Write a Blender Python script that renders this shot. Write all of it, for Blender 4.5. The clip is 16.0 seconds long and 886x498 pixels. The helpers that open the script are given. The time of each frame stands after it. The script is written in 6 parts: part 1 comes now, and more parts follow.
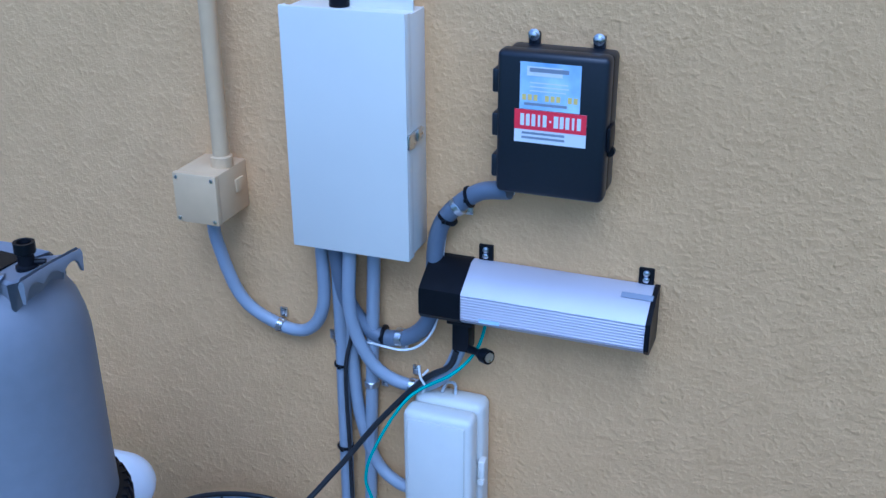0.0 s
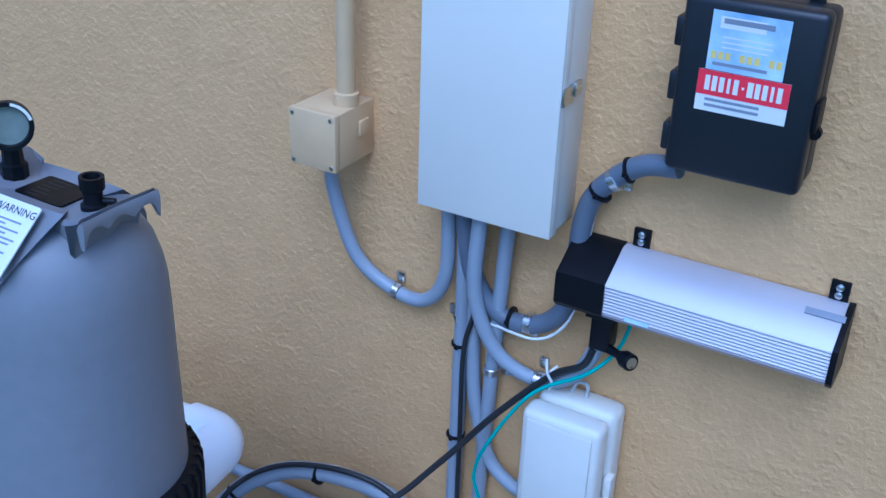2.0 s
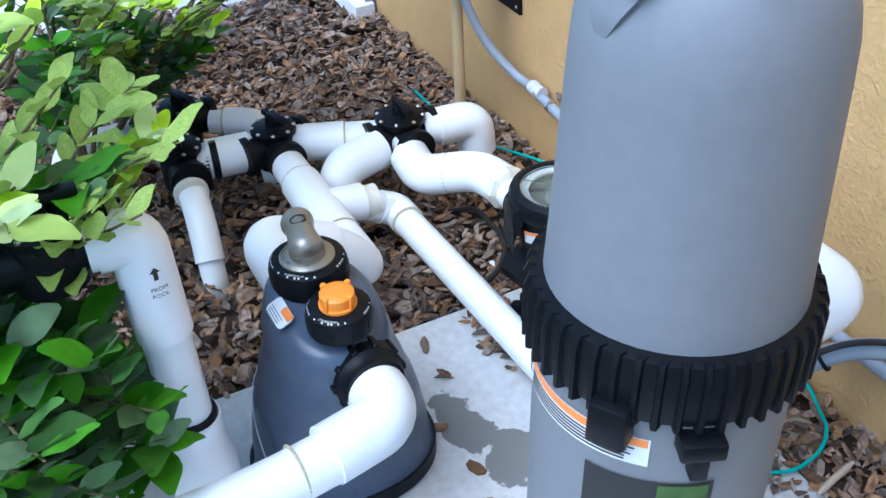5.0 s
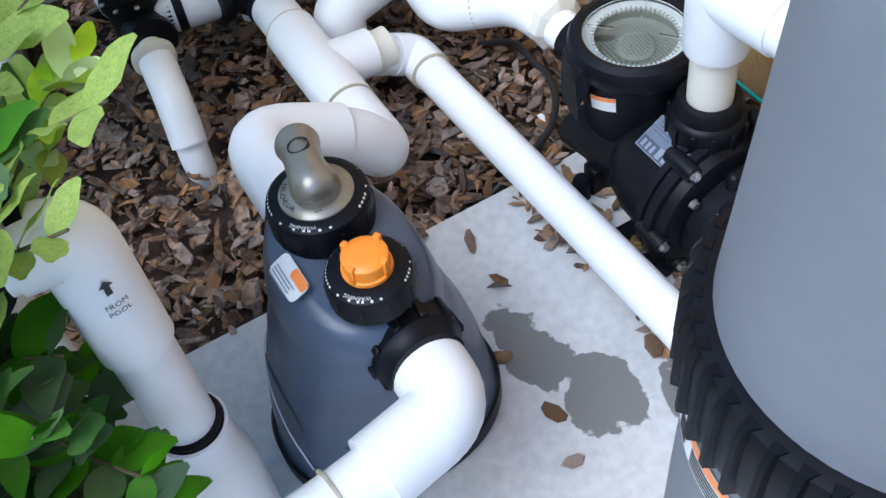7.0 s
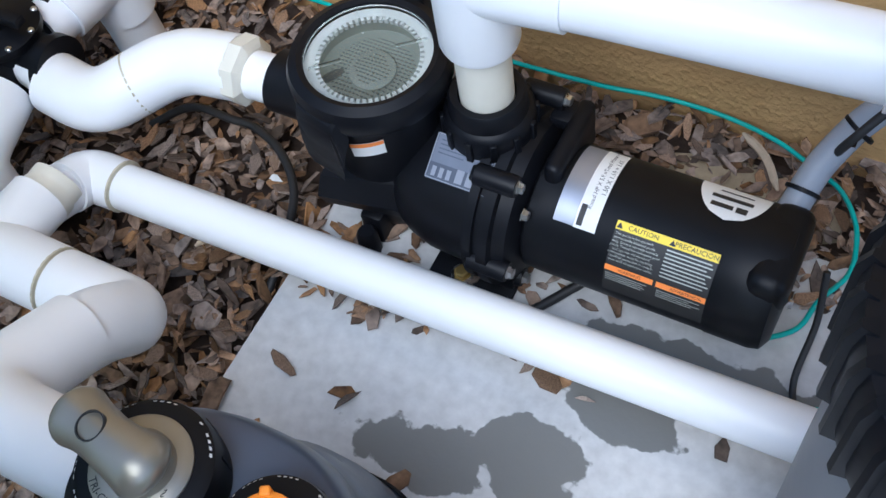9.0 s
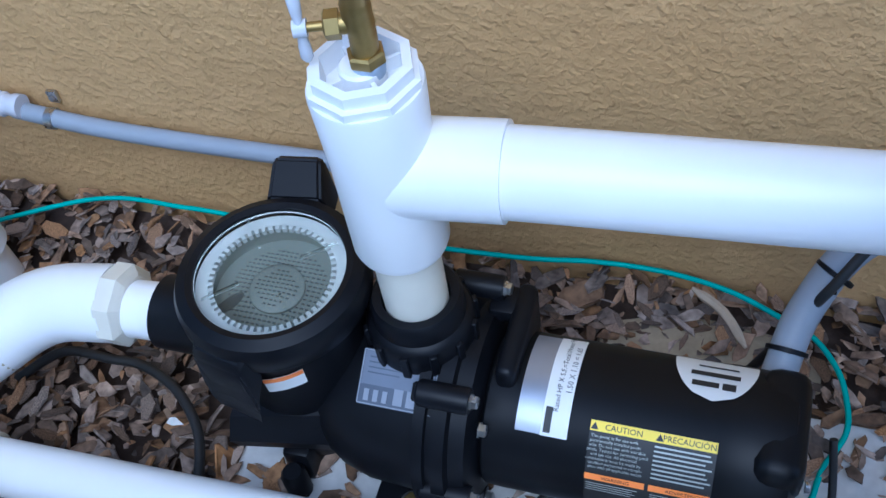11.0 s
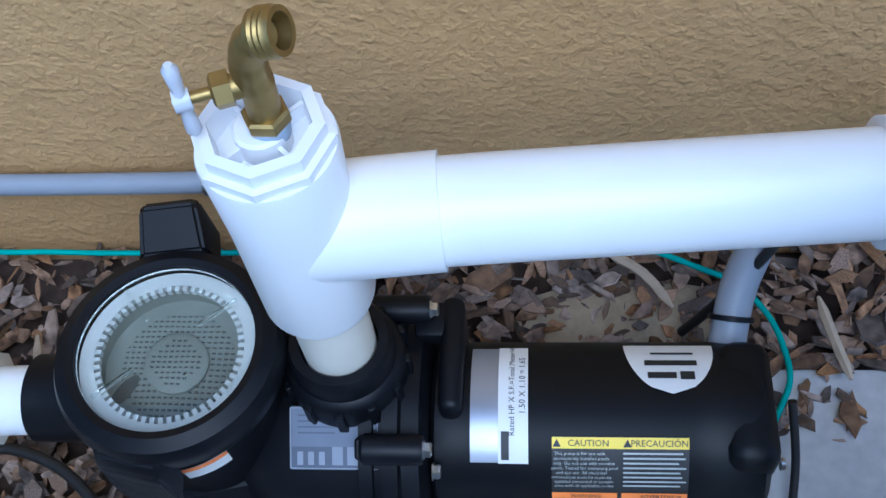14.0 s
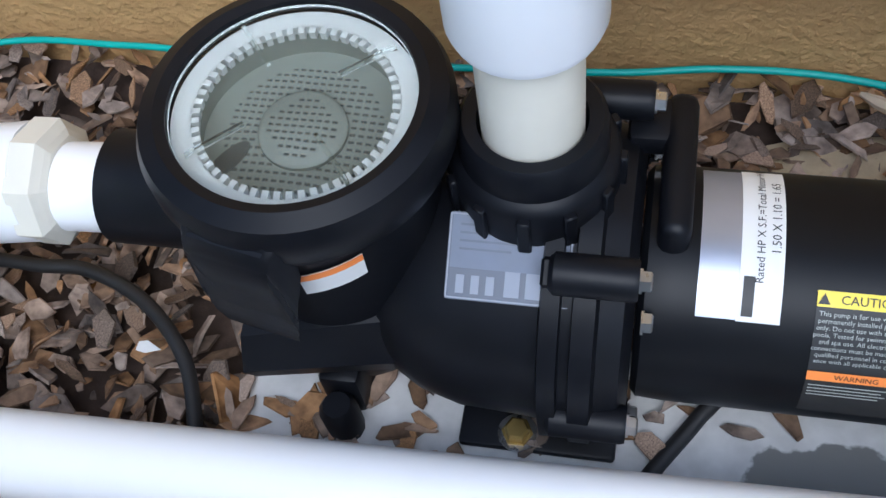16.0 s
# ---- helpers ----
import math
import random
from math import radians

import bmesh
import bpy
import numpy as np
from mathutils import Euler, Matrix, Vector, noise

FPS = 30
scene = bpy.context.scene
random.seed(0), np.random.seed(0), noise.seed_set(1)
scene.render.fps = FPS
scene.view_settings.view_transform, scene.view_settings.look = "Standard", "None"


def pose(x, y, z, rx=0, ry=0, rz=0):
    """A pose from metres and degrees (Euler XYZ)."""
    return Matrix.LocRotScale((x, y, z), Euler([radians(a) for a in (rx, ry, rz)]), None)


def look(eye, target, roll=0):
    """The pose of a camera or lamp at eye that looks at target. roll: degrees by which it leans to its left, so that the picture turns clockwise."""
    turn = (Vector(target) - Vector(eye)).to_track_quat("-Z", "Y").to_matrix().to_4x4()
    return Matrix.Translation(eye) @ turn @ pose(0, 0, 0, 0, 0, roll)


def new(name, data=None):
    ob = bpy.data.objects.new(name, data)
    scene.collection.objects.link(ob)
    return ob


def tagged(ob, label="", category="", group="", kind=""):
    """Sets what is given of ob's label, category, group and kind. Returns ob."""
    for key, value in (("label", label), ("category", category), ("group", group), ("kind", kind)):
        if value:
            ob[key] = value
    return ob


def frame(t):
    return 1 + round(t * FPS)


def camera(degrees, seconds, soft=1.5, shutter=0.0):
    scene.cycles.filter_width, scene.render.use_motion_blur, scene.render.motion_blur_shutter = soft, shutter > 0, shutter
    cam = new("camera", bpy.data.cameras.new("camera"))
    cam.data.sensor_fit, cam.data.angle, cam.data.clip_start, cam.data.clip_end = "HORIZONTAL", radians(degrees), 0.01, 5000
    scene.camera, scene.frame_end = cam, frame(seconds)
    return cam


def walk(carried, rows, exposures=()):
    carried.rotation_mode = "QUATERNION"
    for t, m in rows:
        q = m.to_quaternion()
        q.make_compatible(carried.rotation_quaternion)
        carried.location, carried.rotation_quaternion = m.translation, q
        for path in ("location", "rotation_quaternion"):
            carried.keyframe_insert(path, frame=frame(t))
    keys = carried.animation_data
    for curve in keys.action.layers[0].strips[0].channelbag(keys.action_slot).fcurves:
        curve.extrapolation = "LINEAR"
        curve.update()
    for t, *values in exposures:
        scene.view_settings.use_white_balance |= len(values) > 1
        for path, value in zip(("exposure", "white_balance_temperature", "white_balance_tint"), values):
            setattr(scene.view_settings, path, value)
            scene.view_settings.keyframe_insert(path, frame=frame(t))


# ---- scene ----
cam = camera(45.3, 16.0)
PATH = [
    (0, (0.008, -1.519, 1.602), (-0.626, 0.184, 0.771), -0.3),
    (0.5, (0.02, -1.426, 1.58), (-0.692, 0.243, 0.739), -0.2),
    (1, (-0.003, -1.355, 1.554), (-0.752, 0.292, 0.699), 0.4),
    (1.5, (-0.043, -1.294, 1.534), (-0.815, 0.327, 0.649), 1.0),
    (2, (-0.082, -1.274, 1.525), (-0.948, 0.273, 0.593), 2.0),
    (2.5, (-0.124, -1.267, 1.524), (-1.209, 0.125, 0.582), 0.9),
    (3, (-0.157, -1.207, 1.527), (-1.483, -0.054, 0.571), -0.6),
    (3.5, (-0.165, -1.161, 1.503), (-1.654, -0.212, 0.564), -1.1),
    (4, (-0.174, -1.15, 1.477), (-1.71, -0.35, 0.477), -1.5),
    (4.5, (-0.2, -1.18, 1.366), (-1.709, -0.433, 0.287), -2.0),
    (5, (-0.344, -1.122, 1.295), (-1.796, -0.436, 0.103), -3.1),
    (5.2, (-0.388, -1.082, 1.28), (-1.809, -0.415, 0.042), -3.3),
    (7.3, (-0.84, -0.948, 1.188), (-1.948, -0.466, -0.405), -10.7),
    (7.5, (-0.874, -0.935, 1.18), (-1.938, -0.433, -0.437), -12.0),
    (8, (-0.966, -0.91, 1.163), (-1.894, -0.31, -0.505), -13.8),
    (8.5, (-1.072, -0.911, 1.156), (-1.823, -0.176, -0.546), -12.5),
    (9, (-1.138, -0.877, 1.111), (-1.796, -0.036, -0.58), -12.9),
    (9.5, (-1.181, -0.793, 1.084), (-1.786, 0.115, -0.592), -13.6),
    (10, (-1.211, -0.788, 1.042), (-1.777, 0.242, -0.577), -12.3),
    (10.2, (-1.222, -0.795, 1.01), (-1.782, 0.295, -0.57), -11.2),
    (12.3, (-1.355, -0.684, 1.03), (-1.729, 0.511, -0.53), -10.8),
    (12.5, (-1.377, -0.681, 1.036), (-1.711, 0.517, -0.53), -10.6),
    (13, (-1.371, -0.66, 1.054), (-1.677, 0.507, -0.542), -12.2),
    (13.5, (-1.361, -0.629, 1.055), (-1.619, 0.489, -0.583), -10.8),
    (14, (-1.361, -0.628, 0.993), (-1.544, 0.415, -0.703), -8.9),
    (14.5, (-1.381, -0.625, 0.906), (-1.557, 0.346, -0.833), -9.3),
    (15, (-1.405, -0.627, 0.832), (-1.647, 0.327, -0.909), -11.3),
    (15.5, (-1.433, -0.622, 0.773), (-1.746, 0.372, -0.933), -10.6),
    (16, (-1.458, -0.616, 0.719), (-1.816, 0.365, -0.987), -12.1),
]
walk(cam, [(t, look(eye, target, roll)) for t, eye, target, roll in PATH], exposures=[(0, -0.03, 3880, 11), (1.5, -0.03, 3880, 11), (2.5, 0.13, 4180, 10), (3.5, 0.3, 4380, 8), (4.5, 0.65, 4650, 5), (5.0, 0.9, 4850, 4), (7.5, 0.62, 5250, 8), (9, 0.48, 5200, 7), (10, 0.36, 4800, 6), (12.5, 0.15, 4300, 7), (13.5, 0.2, 4300, 6), (14.2, 0.22, 4600, 6), (15.5, 0.15, 5200, 8), (16, 0.55, 5250, 8)])

# ---- world, sun, exposure ----
world = bpy.data.worlds.new("world")
scene.world = world
world.use_nodes = True
wn = world.node_tree.nodes
sky = wn.new("ShaderNodeTexSky")
sky.sky_type = "NISHITA"
sky.sun_disc = False
SUN_UP, SUN_TURN = 56, 165
sky.sun_elevation, sky.sun_rotation = radians(SUN_UP), radians(SUN_TURN)
sky.air_density, sky.dust_density = 1.0, 2.5
world.node_tree.links.new(sky.outputs[0], wn["Background"].inputs[0])
wn["Background"].inputs[1].default_value = 0.15
sun_data = bpy.data.lights.new("sun", "SUN")
sun_data.energy, sun_data.angle, sun_data.color = 1.3, radians(40), (1.0, 0.95, 0.88)
sun = new("sun", sun_data)
az, el = radians(SUN_TURN), radians(SUN_UP)
toward = Vector((math.sin(az) * math.cos(el), math.cos(az) * math.cos(el), math.sin(el)))
sun.rotation_euler = toward.to_track_quat("Z", "Y").to_euler()


# ---- materials ----
def material(name, color, rough=0.5, metal=0.0, var=0.12, scale=30.0, bump=0.0, bump_scale=200.0, spec=0.5, second=None, per="", coat=0.0, big=3.0):
    """A surface with colour variation at two scales and fine relief."""
    m = bpy.data.materials.new(name)
    m.use_nodes = True
    t = m.node_tree
    b = t.nodes["Principled BSDF"]
    b.inputs["Roughness"].default_value, b.inputs["Metallic"].default_value = rough, metal
    b.inputs["Specular IOR Level"].default_value = spec
    b.inputs["Coat Weight"].default_value = coat
    co = t.nodes.new("ShaderNodeTexCoord")
    n1 = t.nodes.new("ShaderNodeTexNoise")
    n1.inputs["Scale"].default_value, n1.inputs["Detail"].default_value = scale, 5
    n2 = t.nodes.new("ShaderNodeTexNoise")
    n2.inputs["Scale"].default_value, n2.inputs["Detail"].default_value = big, 4
    for n in (n1, n2):
        t.links.new(co.outputs["Object"], n.inputs["Vector"])
    mix = t.nodes.new("ShaderNodeMath")
    mix.operation = "ADD"
    t.links.new(n1.outputs[0], mix.inputs[0])
    t.links.new(n2.outputs[0], mix.inputs[1])
    ramp = t.nodes.new("ShaderNodeMapRange")
    ramp.inputs[1].default_value, ramp.inputs[2].default_value = 0.65, 1.35
    t.links.new(mix.outputs[0], ramp.inputs[0])
    col = t.nodes.new("ShaderNodeMix")
    col.data_type = "RGBA"
    dark = tuple(c * (1 - var) for c in color)
    light = tuple(min(1, c * (1 + var)) for c in (second or color))
    col.inputs[6].default_value, col.inputs[7].default_value = (*dark, 1), (*light, 1)
    t.links.new(ramp.outputs[0], col.inputs[0])
    out = col.outputs[2]
    if per:
        src = t.nodes.new("ShaderNodeObjectInfo" if per == "object" else "ShaderNodeNewGeometry")
        rnd = src.outputs["Random" if per == "object" else "Random Per Island"]
        hsv = t.nodes.new("ShaderNodeHueSaturation")
        val = t.nodes.new("ShaderNodeMapRange")
        val.inputs[3].default_value, val.inputs[4].default_value = 0.38, 1.55
        t.links.new(rnd, val.inputs[0])
        t.links.new(val.outputs[0], hsv.inputs["Value"])
        sat = t.nodes.new("ShaderNodeMath")
        sat.operation = "MULTIPLY_ADD"
        sat.inputs[1].default_value, sat.inputs[2].default_value = 7.3, 0.0
        t.links.new(rnd, sat.inputs[0])
        frac = t.nodes.new("ShaderNodeMath")
        frac.operation = "FRACT"
        t.links.new(sat.outputs[0], frac.inputs[0])
        sr = t.nodes.new("ShaderNodeMapRange")
        sr.inputs[3].default_value, sr.inputs[4].default_value = 0.5, 1.25
        t.links.new(frac.outputs[0], sr.inputs[0])
        t.links.new(sr.outputs[0], hsv.inputs["Saturation"])
        t.links.new(out, hsv.inputs["Color"])
        out = hsv.outputs[0]
    t.links.new(out, b.inputs["Base Color"])
    rv = t.nodes.new("ShaderNodeMapRange")
    rv.inputs[3].default_value, rv.inputs[4].default_value = max(0.02, rough - 0.08), min(1, rough + 0.1)
    t.links.new(n1.outputs[0], rv.inputs[0])
    t.links.new(rv.outputs[0], b.inputs["Roughness"])
    if bump:
        nb = t.nodes.new("ShaderNodeTexNoise")
        nb.inputs["Scale"].default_value, nb.inputs["Detail"].default_value = bump_scale, 4
        t.links.new(co.outputs["Object"], nb.inputs["Vector"])
        bp = t.nodes.new("ShaderNodeBump")
        bp.inputs["Strength"].default_value, bp.inputs["Distance"].default_value = min(1, bump * 200), bump
        t.links.new(nb.outputs[0], bp.inputs["Height"])
        t.links.new(bp.outputs[0], b.inputs["Normal"])
    return m


def stucco_material():
    """Painted knock-down stucco: flattened crests, pits and fine sand."""
    m = material("ochre_stucco", (0.635, 0.4, 0.165), 0.75, var=0.05, scale=18, second=(0.675, 0.43, 0.185), big=1.3, spec=0.3)
    t = m.node_tree
    b = t.nodes["Principled BSDF"]
    co = t.nodes.new("ShaderNodeTexCoord")
    total = None
    for scale, detail, lo, hi, weight in ((62, 3, 0.42, 0.7, 0.8), (120, 3, 0.4, 0.72, 0.7), (16, 2, 0.3, 0.7, 0.7), (300, 2, 0.3, 0.7, 0.15)):
        n = t.nodes.new("ShaderNodeTexNoise")
        n.inputs["Scale"].default_value, n.inputs["Detail"].default_value, n.inputs["Distortion"].default_value = scale, detail, 0.15
        t.links.new(co.outputs["Object"], n.inputs["Vector"])
        r = t.nodes.new("ShaderNodeMapRange")
        r.interpolation_type = "SMOOTHSTEP"
        r.inputs[1].default_value, r.inputs[2].default_value, r.inputs[4].default_value = lo, hi, weight
        t.links.new(n.outputs[0], r.inputs[0])
        if total is None:
            total = r.outputs[0]
        else:
            a = t.nodes.new("ShaderNodeMath")
            t.links.new(total, a.inputs[0])
            t.links.new(r.outputs[0], a.inputs[1])
            total = a.outputs[0]
    bp = t.nodes.new("ShaderNodeBump")
    bp.inputs["Strength"].default_value, bp.inputs["Distance"].default_value = 0.6, 0.0017
    t.links.new(total, bp.inputs["Height"])
    t.links.new(bp.outputs[0], b.inputs["Normal"])
    return m


def concrete_material():
    """Pale broom-finished concrete with one irregular wet patch."""
    m = material("pale_concrete", (0.57, 0.57, 0.56), 0.8, var=0.12, scale=60, second=(0.64, 0.64, 0.63), bump=0.0012, bump_scale=140, big=5)
    t = m.node_tree
    b = t.nodes["Principled BSDF"]
    base = b.inputs["Base Color"].links[0].from_socket
    co = t.nodes.new("ShaderNodeTexCoord")
    warp = t.nodes.new("ShaderNodeTexNoise")
    warp.inputs["Scale"].default_value, warp.inputs["Detail"].default_value = 16, 6
    t.links.new(co.outputs["Object"], warp.inputs["Vector"])
    total = None
    for x, y, rx, ry in ((-1.47, -0.575, 0.085, 0.032), (-1.36, -0.53, 0.06, 0.055), (-1.29, -0.43, 0.075, 0.035), (-1.2, -0.36, 0.16, 0.03)):
        mp = t.nodes.new("ShaderNodeMapping")
        mp.vector_type = "TEXTURE"
        mp.inputs["Location"].default_value, mp.inputs["Scale"].default_value = (x, y, 0), (rx, ry, 1)
        t.links.new(co.outputs["Object"], mp.inputs["Vector"])
        ln = t.nodes.new("ShaderNodeVectorMath")
        ln.operation = "LENGTH"
        t.links.new(mp.outputs[0], ln.inputs[0])
        if total is None:
            total = ln.outputs["Value"]
        else:
            mn = t.nodes.new("ShaderNodeMath")
            mn.operation = "MINIMUM"
            t.links.new(total, mn.inputs[0])
            t.links.new(ln.outputs["Value"], mn.inputs[1])
            total = mn.outputs[0]
    add = t.nodes.new("ShaderNodeMath")
    add.operation = "MULTIPLY_ADD"
    add.inputs[1].default_value = 2.4
    t.links.new(warp.outputs[0], add.inputs[0])
    t.links.new(total, add.inputs[2])
    edge = t.nodes.new("ShaderNodeMapRange")
    edge.inputs[1].default_value, edge.inputs[2].default_value = 2.22, 2.29
    edge.inputs[3].default_value, edge.inputs[4].default_value = 1, 0
    t.links.new(add.outputs[0], edge.inputs[0])
    wet = t.nodes.new("ShaderNodeMix")
    wet.data_type = "RGBA"
    wet.inputs[7].default_value = (0.2, 0.2, 0.19, 1)
    t.links.new(edge.outputs[0], wet.inputs[0])
    t.links.new(base, wet.inputs[6])
    t.links.new(wet.outputs[2], b.inputs["Base Color"])
    return m


def leaf_material(name, a, c):
    m = material(name, a, 0.5, var=0.2, scale=25, second=c, per="island", spec=0.3)
    b = m.node_tree.nodes["Principled BSDF"]
    tr = m.node_tree.nodes.new("ShaderNodeBsdfTranslucent")
    m.node_tree.links.new(b.inputs["Base Color"].links[0].from_socket, tr.inputs[0])
    mx = m.node_tree.nodes.new("ShaderNodeMixShader")
    mx.inputs[0].default_value = 0.3
    m.node_tree.links.new(b.outputs[0], mx.inputs[1])
    m.node_tree.links.new(tr.outputs[0], mx.inputs[2])
    m.node_tree.links.new(mx.outputs[0], m.node_tree.nodes["Material Output"].inputs[0])
    return m


STUCCO = stucco_material()
TAN = material("tan_paint", (0.6, 0.43, 0.22), 0.6, var=0.06, bump=0.0006, bump_scale=120)
CONCRETE = concrete_material()
DECK = material("white_deck_concrete", (0.72, 0.72, 0.7), 0.8, var=0.06, bump=0.001)
PVC = material("white_pvc", (0.87, 0.88, 0.89), 0.32, var=0.025, scale=14, bump=0.0001, bump_scale=60)
BUSH = material("ivory_pvc", (0.74, 0.71, 0.6), 0.4, var=0.06)
RING = material("glue_stain", (0.5, 0.46, 0.34), 0.5, var=0.25, scale=80)
CONDUIT = material("grey_conduit", (0.3, 0.33, 0.38), 0.45, var=0.06)
BLACK = material("black_plastic", (0.0045, 0.005, 0.007), 0.42, var=0.3, scale=40, bump=0.0002, bump_scale=300, spec=0.2)
SATIN = material("black_motor_paint", (0.0045, 0.005, 0.0065), 0.4, var=0.3, scale=20, bump=0.0001, bump_scale=200, spec=0.22)
RUBBER = material("black_cable_jacket", (0.015, 0.015, 0.016), 0.5, var=0.2)
TANK = material("grey_fibreglass", (0.2, 0.205, 0.225), 0.5, var=0.07, scale=50, bump=0.0004, bump_scale=350)
TANKLOW = material("grey_tank_base", (0.2, 0.205, 0.22), 0.5, var=0.08, scale=40, bump=0.0003, bump_scale=350)
SLATE = material("slate_blue_plastic", (0.07, 0.09, 0.135), 0.3, var=0.1, scale=30, bump=0.0002, bump_scale=300)
PEWTER = material("pewter_plastic", (0.32, 0.3, 0.25), 0.35, metal=0.6, var=0.08)
ORANGE = material("orange_plastic", (0.95, 0.3, 0.02), 0.4, var=0.05)
BOXPAINT = material("pale_grey_enamel", (0.72, 0.69, 0.59), 0.42, var=0.03, scale=8)
CREAM = material("pale_beige_plastic", (0.68, 0.66, 0.58), 0.45, var=0.03)
NAVY = material("black_enclosure_plastic", (0.009, 0.011, 0.016), 0.4, var=0.25, scale=200, bump=0.0002, bump_scale=500)
ALU = material("brushed_aluminium", (0.55, 0.53, 0.56), 0.48, metal=0.4, var=0.05, scale=15)
STEEL = material("zinc_plated_steel", (0.6, 0.6, 0.6), 0.28, metal=1.0, var=0.15, scale=90)
BRASS = material("weathered_brass", (0.36, 0.26, 0.09), 0.42, metal=0.9, var=0.25, scale=60, bump=0.0003, bump_scale=150)
SILVER = material("silver_grey_paint", (0.62, 0.63, 0.68), 0.45, var=0.06)
TAPE = material("blue_grey_thread_tape", (0.38, 0.45, 0.55), 0.5, var=0.3, scale=120)
RED = material("red_print", (0.75, 0.03, 0.06), 0.4, var=0.04)
PAPER = material("white_label", (0.78, 0.78, 0.76), 0.4, var=0.04)
FOIL = material("silver_label", (0.38, 0.4, 0.46), 0.32, metal=0.6, var=0.08, scale=30)
SKYBLUE = material("blue_print", (0.25, 0.42, 0.78), 0.4, var=0.2, scale=25, second=(0.6, 0.72, 0.9))
GREY_INK = material("grey_ink", (0.25, 0.27, 0.32), 0.5, var=0.1)
INK = material("black_ink", (0.02, 0.02, 0.02), 0.5, var=0.1)
GOLD_INK = material("yellow_ink", (0.8, 0.62, 0.15), 0.4, var=0.1)
YELLOW = material("yellow_print", (0.9, 0.68, 0.02), 0.4, var=0.03)
AMBER = material("orange_print", (0.9, 0.27, 0.05), 0.4, var=0.05)
PLATE = material("slate_blue_nameplate", (0.06, 0.075, 0.11), 0.35, var=0.1)
TEAL = material("green_wire", (0.03, 0.4, 0.34), 0.4, var=0.1)
BRONZE = material("dark_bronze_aluminium", (0.02, 0.02, 0.022), 0.35, var=0.2)
GREYPOST = material("grey_metal", (0.28, 0.3, 0.34), 0.4, var=0.05)
SOIL = material("dark_soil", (0.055, 0.035, 0.025), 0.95, var=0.5, scale=70, bump=0.004, bump_scale=60)
SAND = material("pale_sand", (0.42, 0.34, 0.22), 0.95, var=0.2, scale=90, bump=0.002, bump_scale=120)
BARK = material("bark_mulch", (0.085, 0.045, 0.024), 0.85, var=0.4, scale=90, second=(0.29, 0.18, 0.105), bump=0.0012, bump_scale=220, per="island", big=30)
BARK1 = material("bark_piece", (0.085, 0.045, 0.024), 0.85, var=0.4, scale=90, second=(0.29, 0.18, 0.105), bump=0.0012, bump_scale=220, per="object", big=30)
SPLINTER = material("pale_wood_splinter", (0.5, 0.4, 0.28), 0.8, var=0.2, scale=80)
TWIG = material("green_brown_twig", (0.13, 0.11, 0.05), 0.7, var=0.3)
LEAF = leaf_material("glossy_green_leaf", (0.05, 0.155, 0.012), (0.1, 0.27, 0.02))
NEWLEAF = leaf_material("yellow_green_leaf", (0.36, 0.55, 0.02), (0.5, 0.68, 0.04))
LAWN = material("lawn_grass", (0.07, 0.15, 0.025), 0.8, var=0.3, scale=120, second=(0.13, 0.22, 0.05), per="island")
LAWNBASE = material("lawn_soil", (0.07, 0.13, 0.03), 0.9, var=0.3, scale=60)
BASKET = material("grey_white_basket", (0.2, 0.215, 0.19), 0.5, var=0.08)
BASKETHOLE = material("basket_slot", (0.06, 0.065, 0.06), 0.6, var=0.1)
PORCELAIN = material("white_basket_rim", (0.62, 0.63, 0.62), 0.4, var=0.05)
GLASS = bpy.data.materials.new("clear_lid_plastic")
GLASS.use_nodes = True
gb = GLASS.node_tree.nodes["Principled BSDF"]
gb.inputs["Transmission Weight"].default_value, gb.inputs["Roughness"].default_value, gb.inputs["IOR"].default_value = 1.0, 0.04, 1.3
gb.inputs["Base Color"].default_value = (0.93, 0.97, 0.96, 1)


# ---- mesh tools ----
def part(name, bm, mat, parent=None, label="", smooth=True):
    """Links a bmesh as one mesh object, under its thing if there is one."""
    bmesh.ops.recalc_face_normals(bm, faces=bm.faces)
    me = bpy.data.meshes.new(name)
    bm.to_mesh(me)
    bm.free()
    for m in mat if isinstance(mat, (list, tuple)) else (mat,):
        me.materials.append(m)
    if smooth:
        me.polygons.foreach_set("use_smooth", [True] * len(me.polygons))
        me.set_sharp_from_angle(angle=radians(38))
    ob = new(name, me)
    if parent:
        ob.parent = parent
    if label:
        ob["label"] = label
    return ob


def thing(name, label, category, group="", kind="", at=(0, 0, 0)):
    ob = new(name)
    ob.empty_display_size = 0.05
    ob.location = at
    return tagged(ob, label, category, group, kind)


def B():
    return bmesh.new()


def rings(bm, rows, close=True, caps=True, index=0):
    """Skins a list of vertex rings."""
    made = [[bm.verts.new(p) for p in row] for row in rows]
    n = len(made[0])
    for a, b in zip(made, made[1:]):
        for i in range(n if close else n - 1):
            j = (i + 1) % n
            bm.faces.new((a[i], a[j], b[j], b[i])).material_index = index
    if caps:
        for row in (made[0], made[-1]):
            try:
                bm.faces.new(row).material_index = index
            except ValueError:
                pass
    return bm


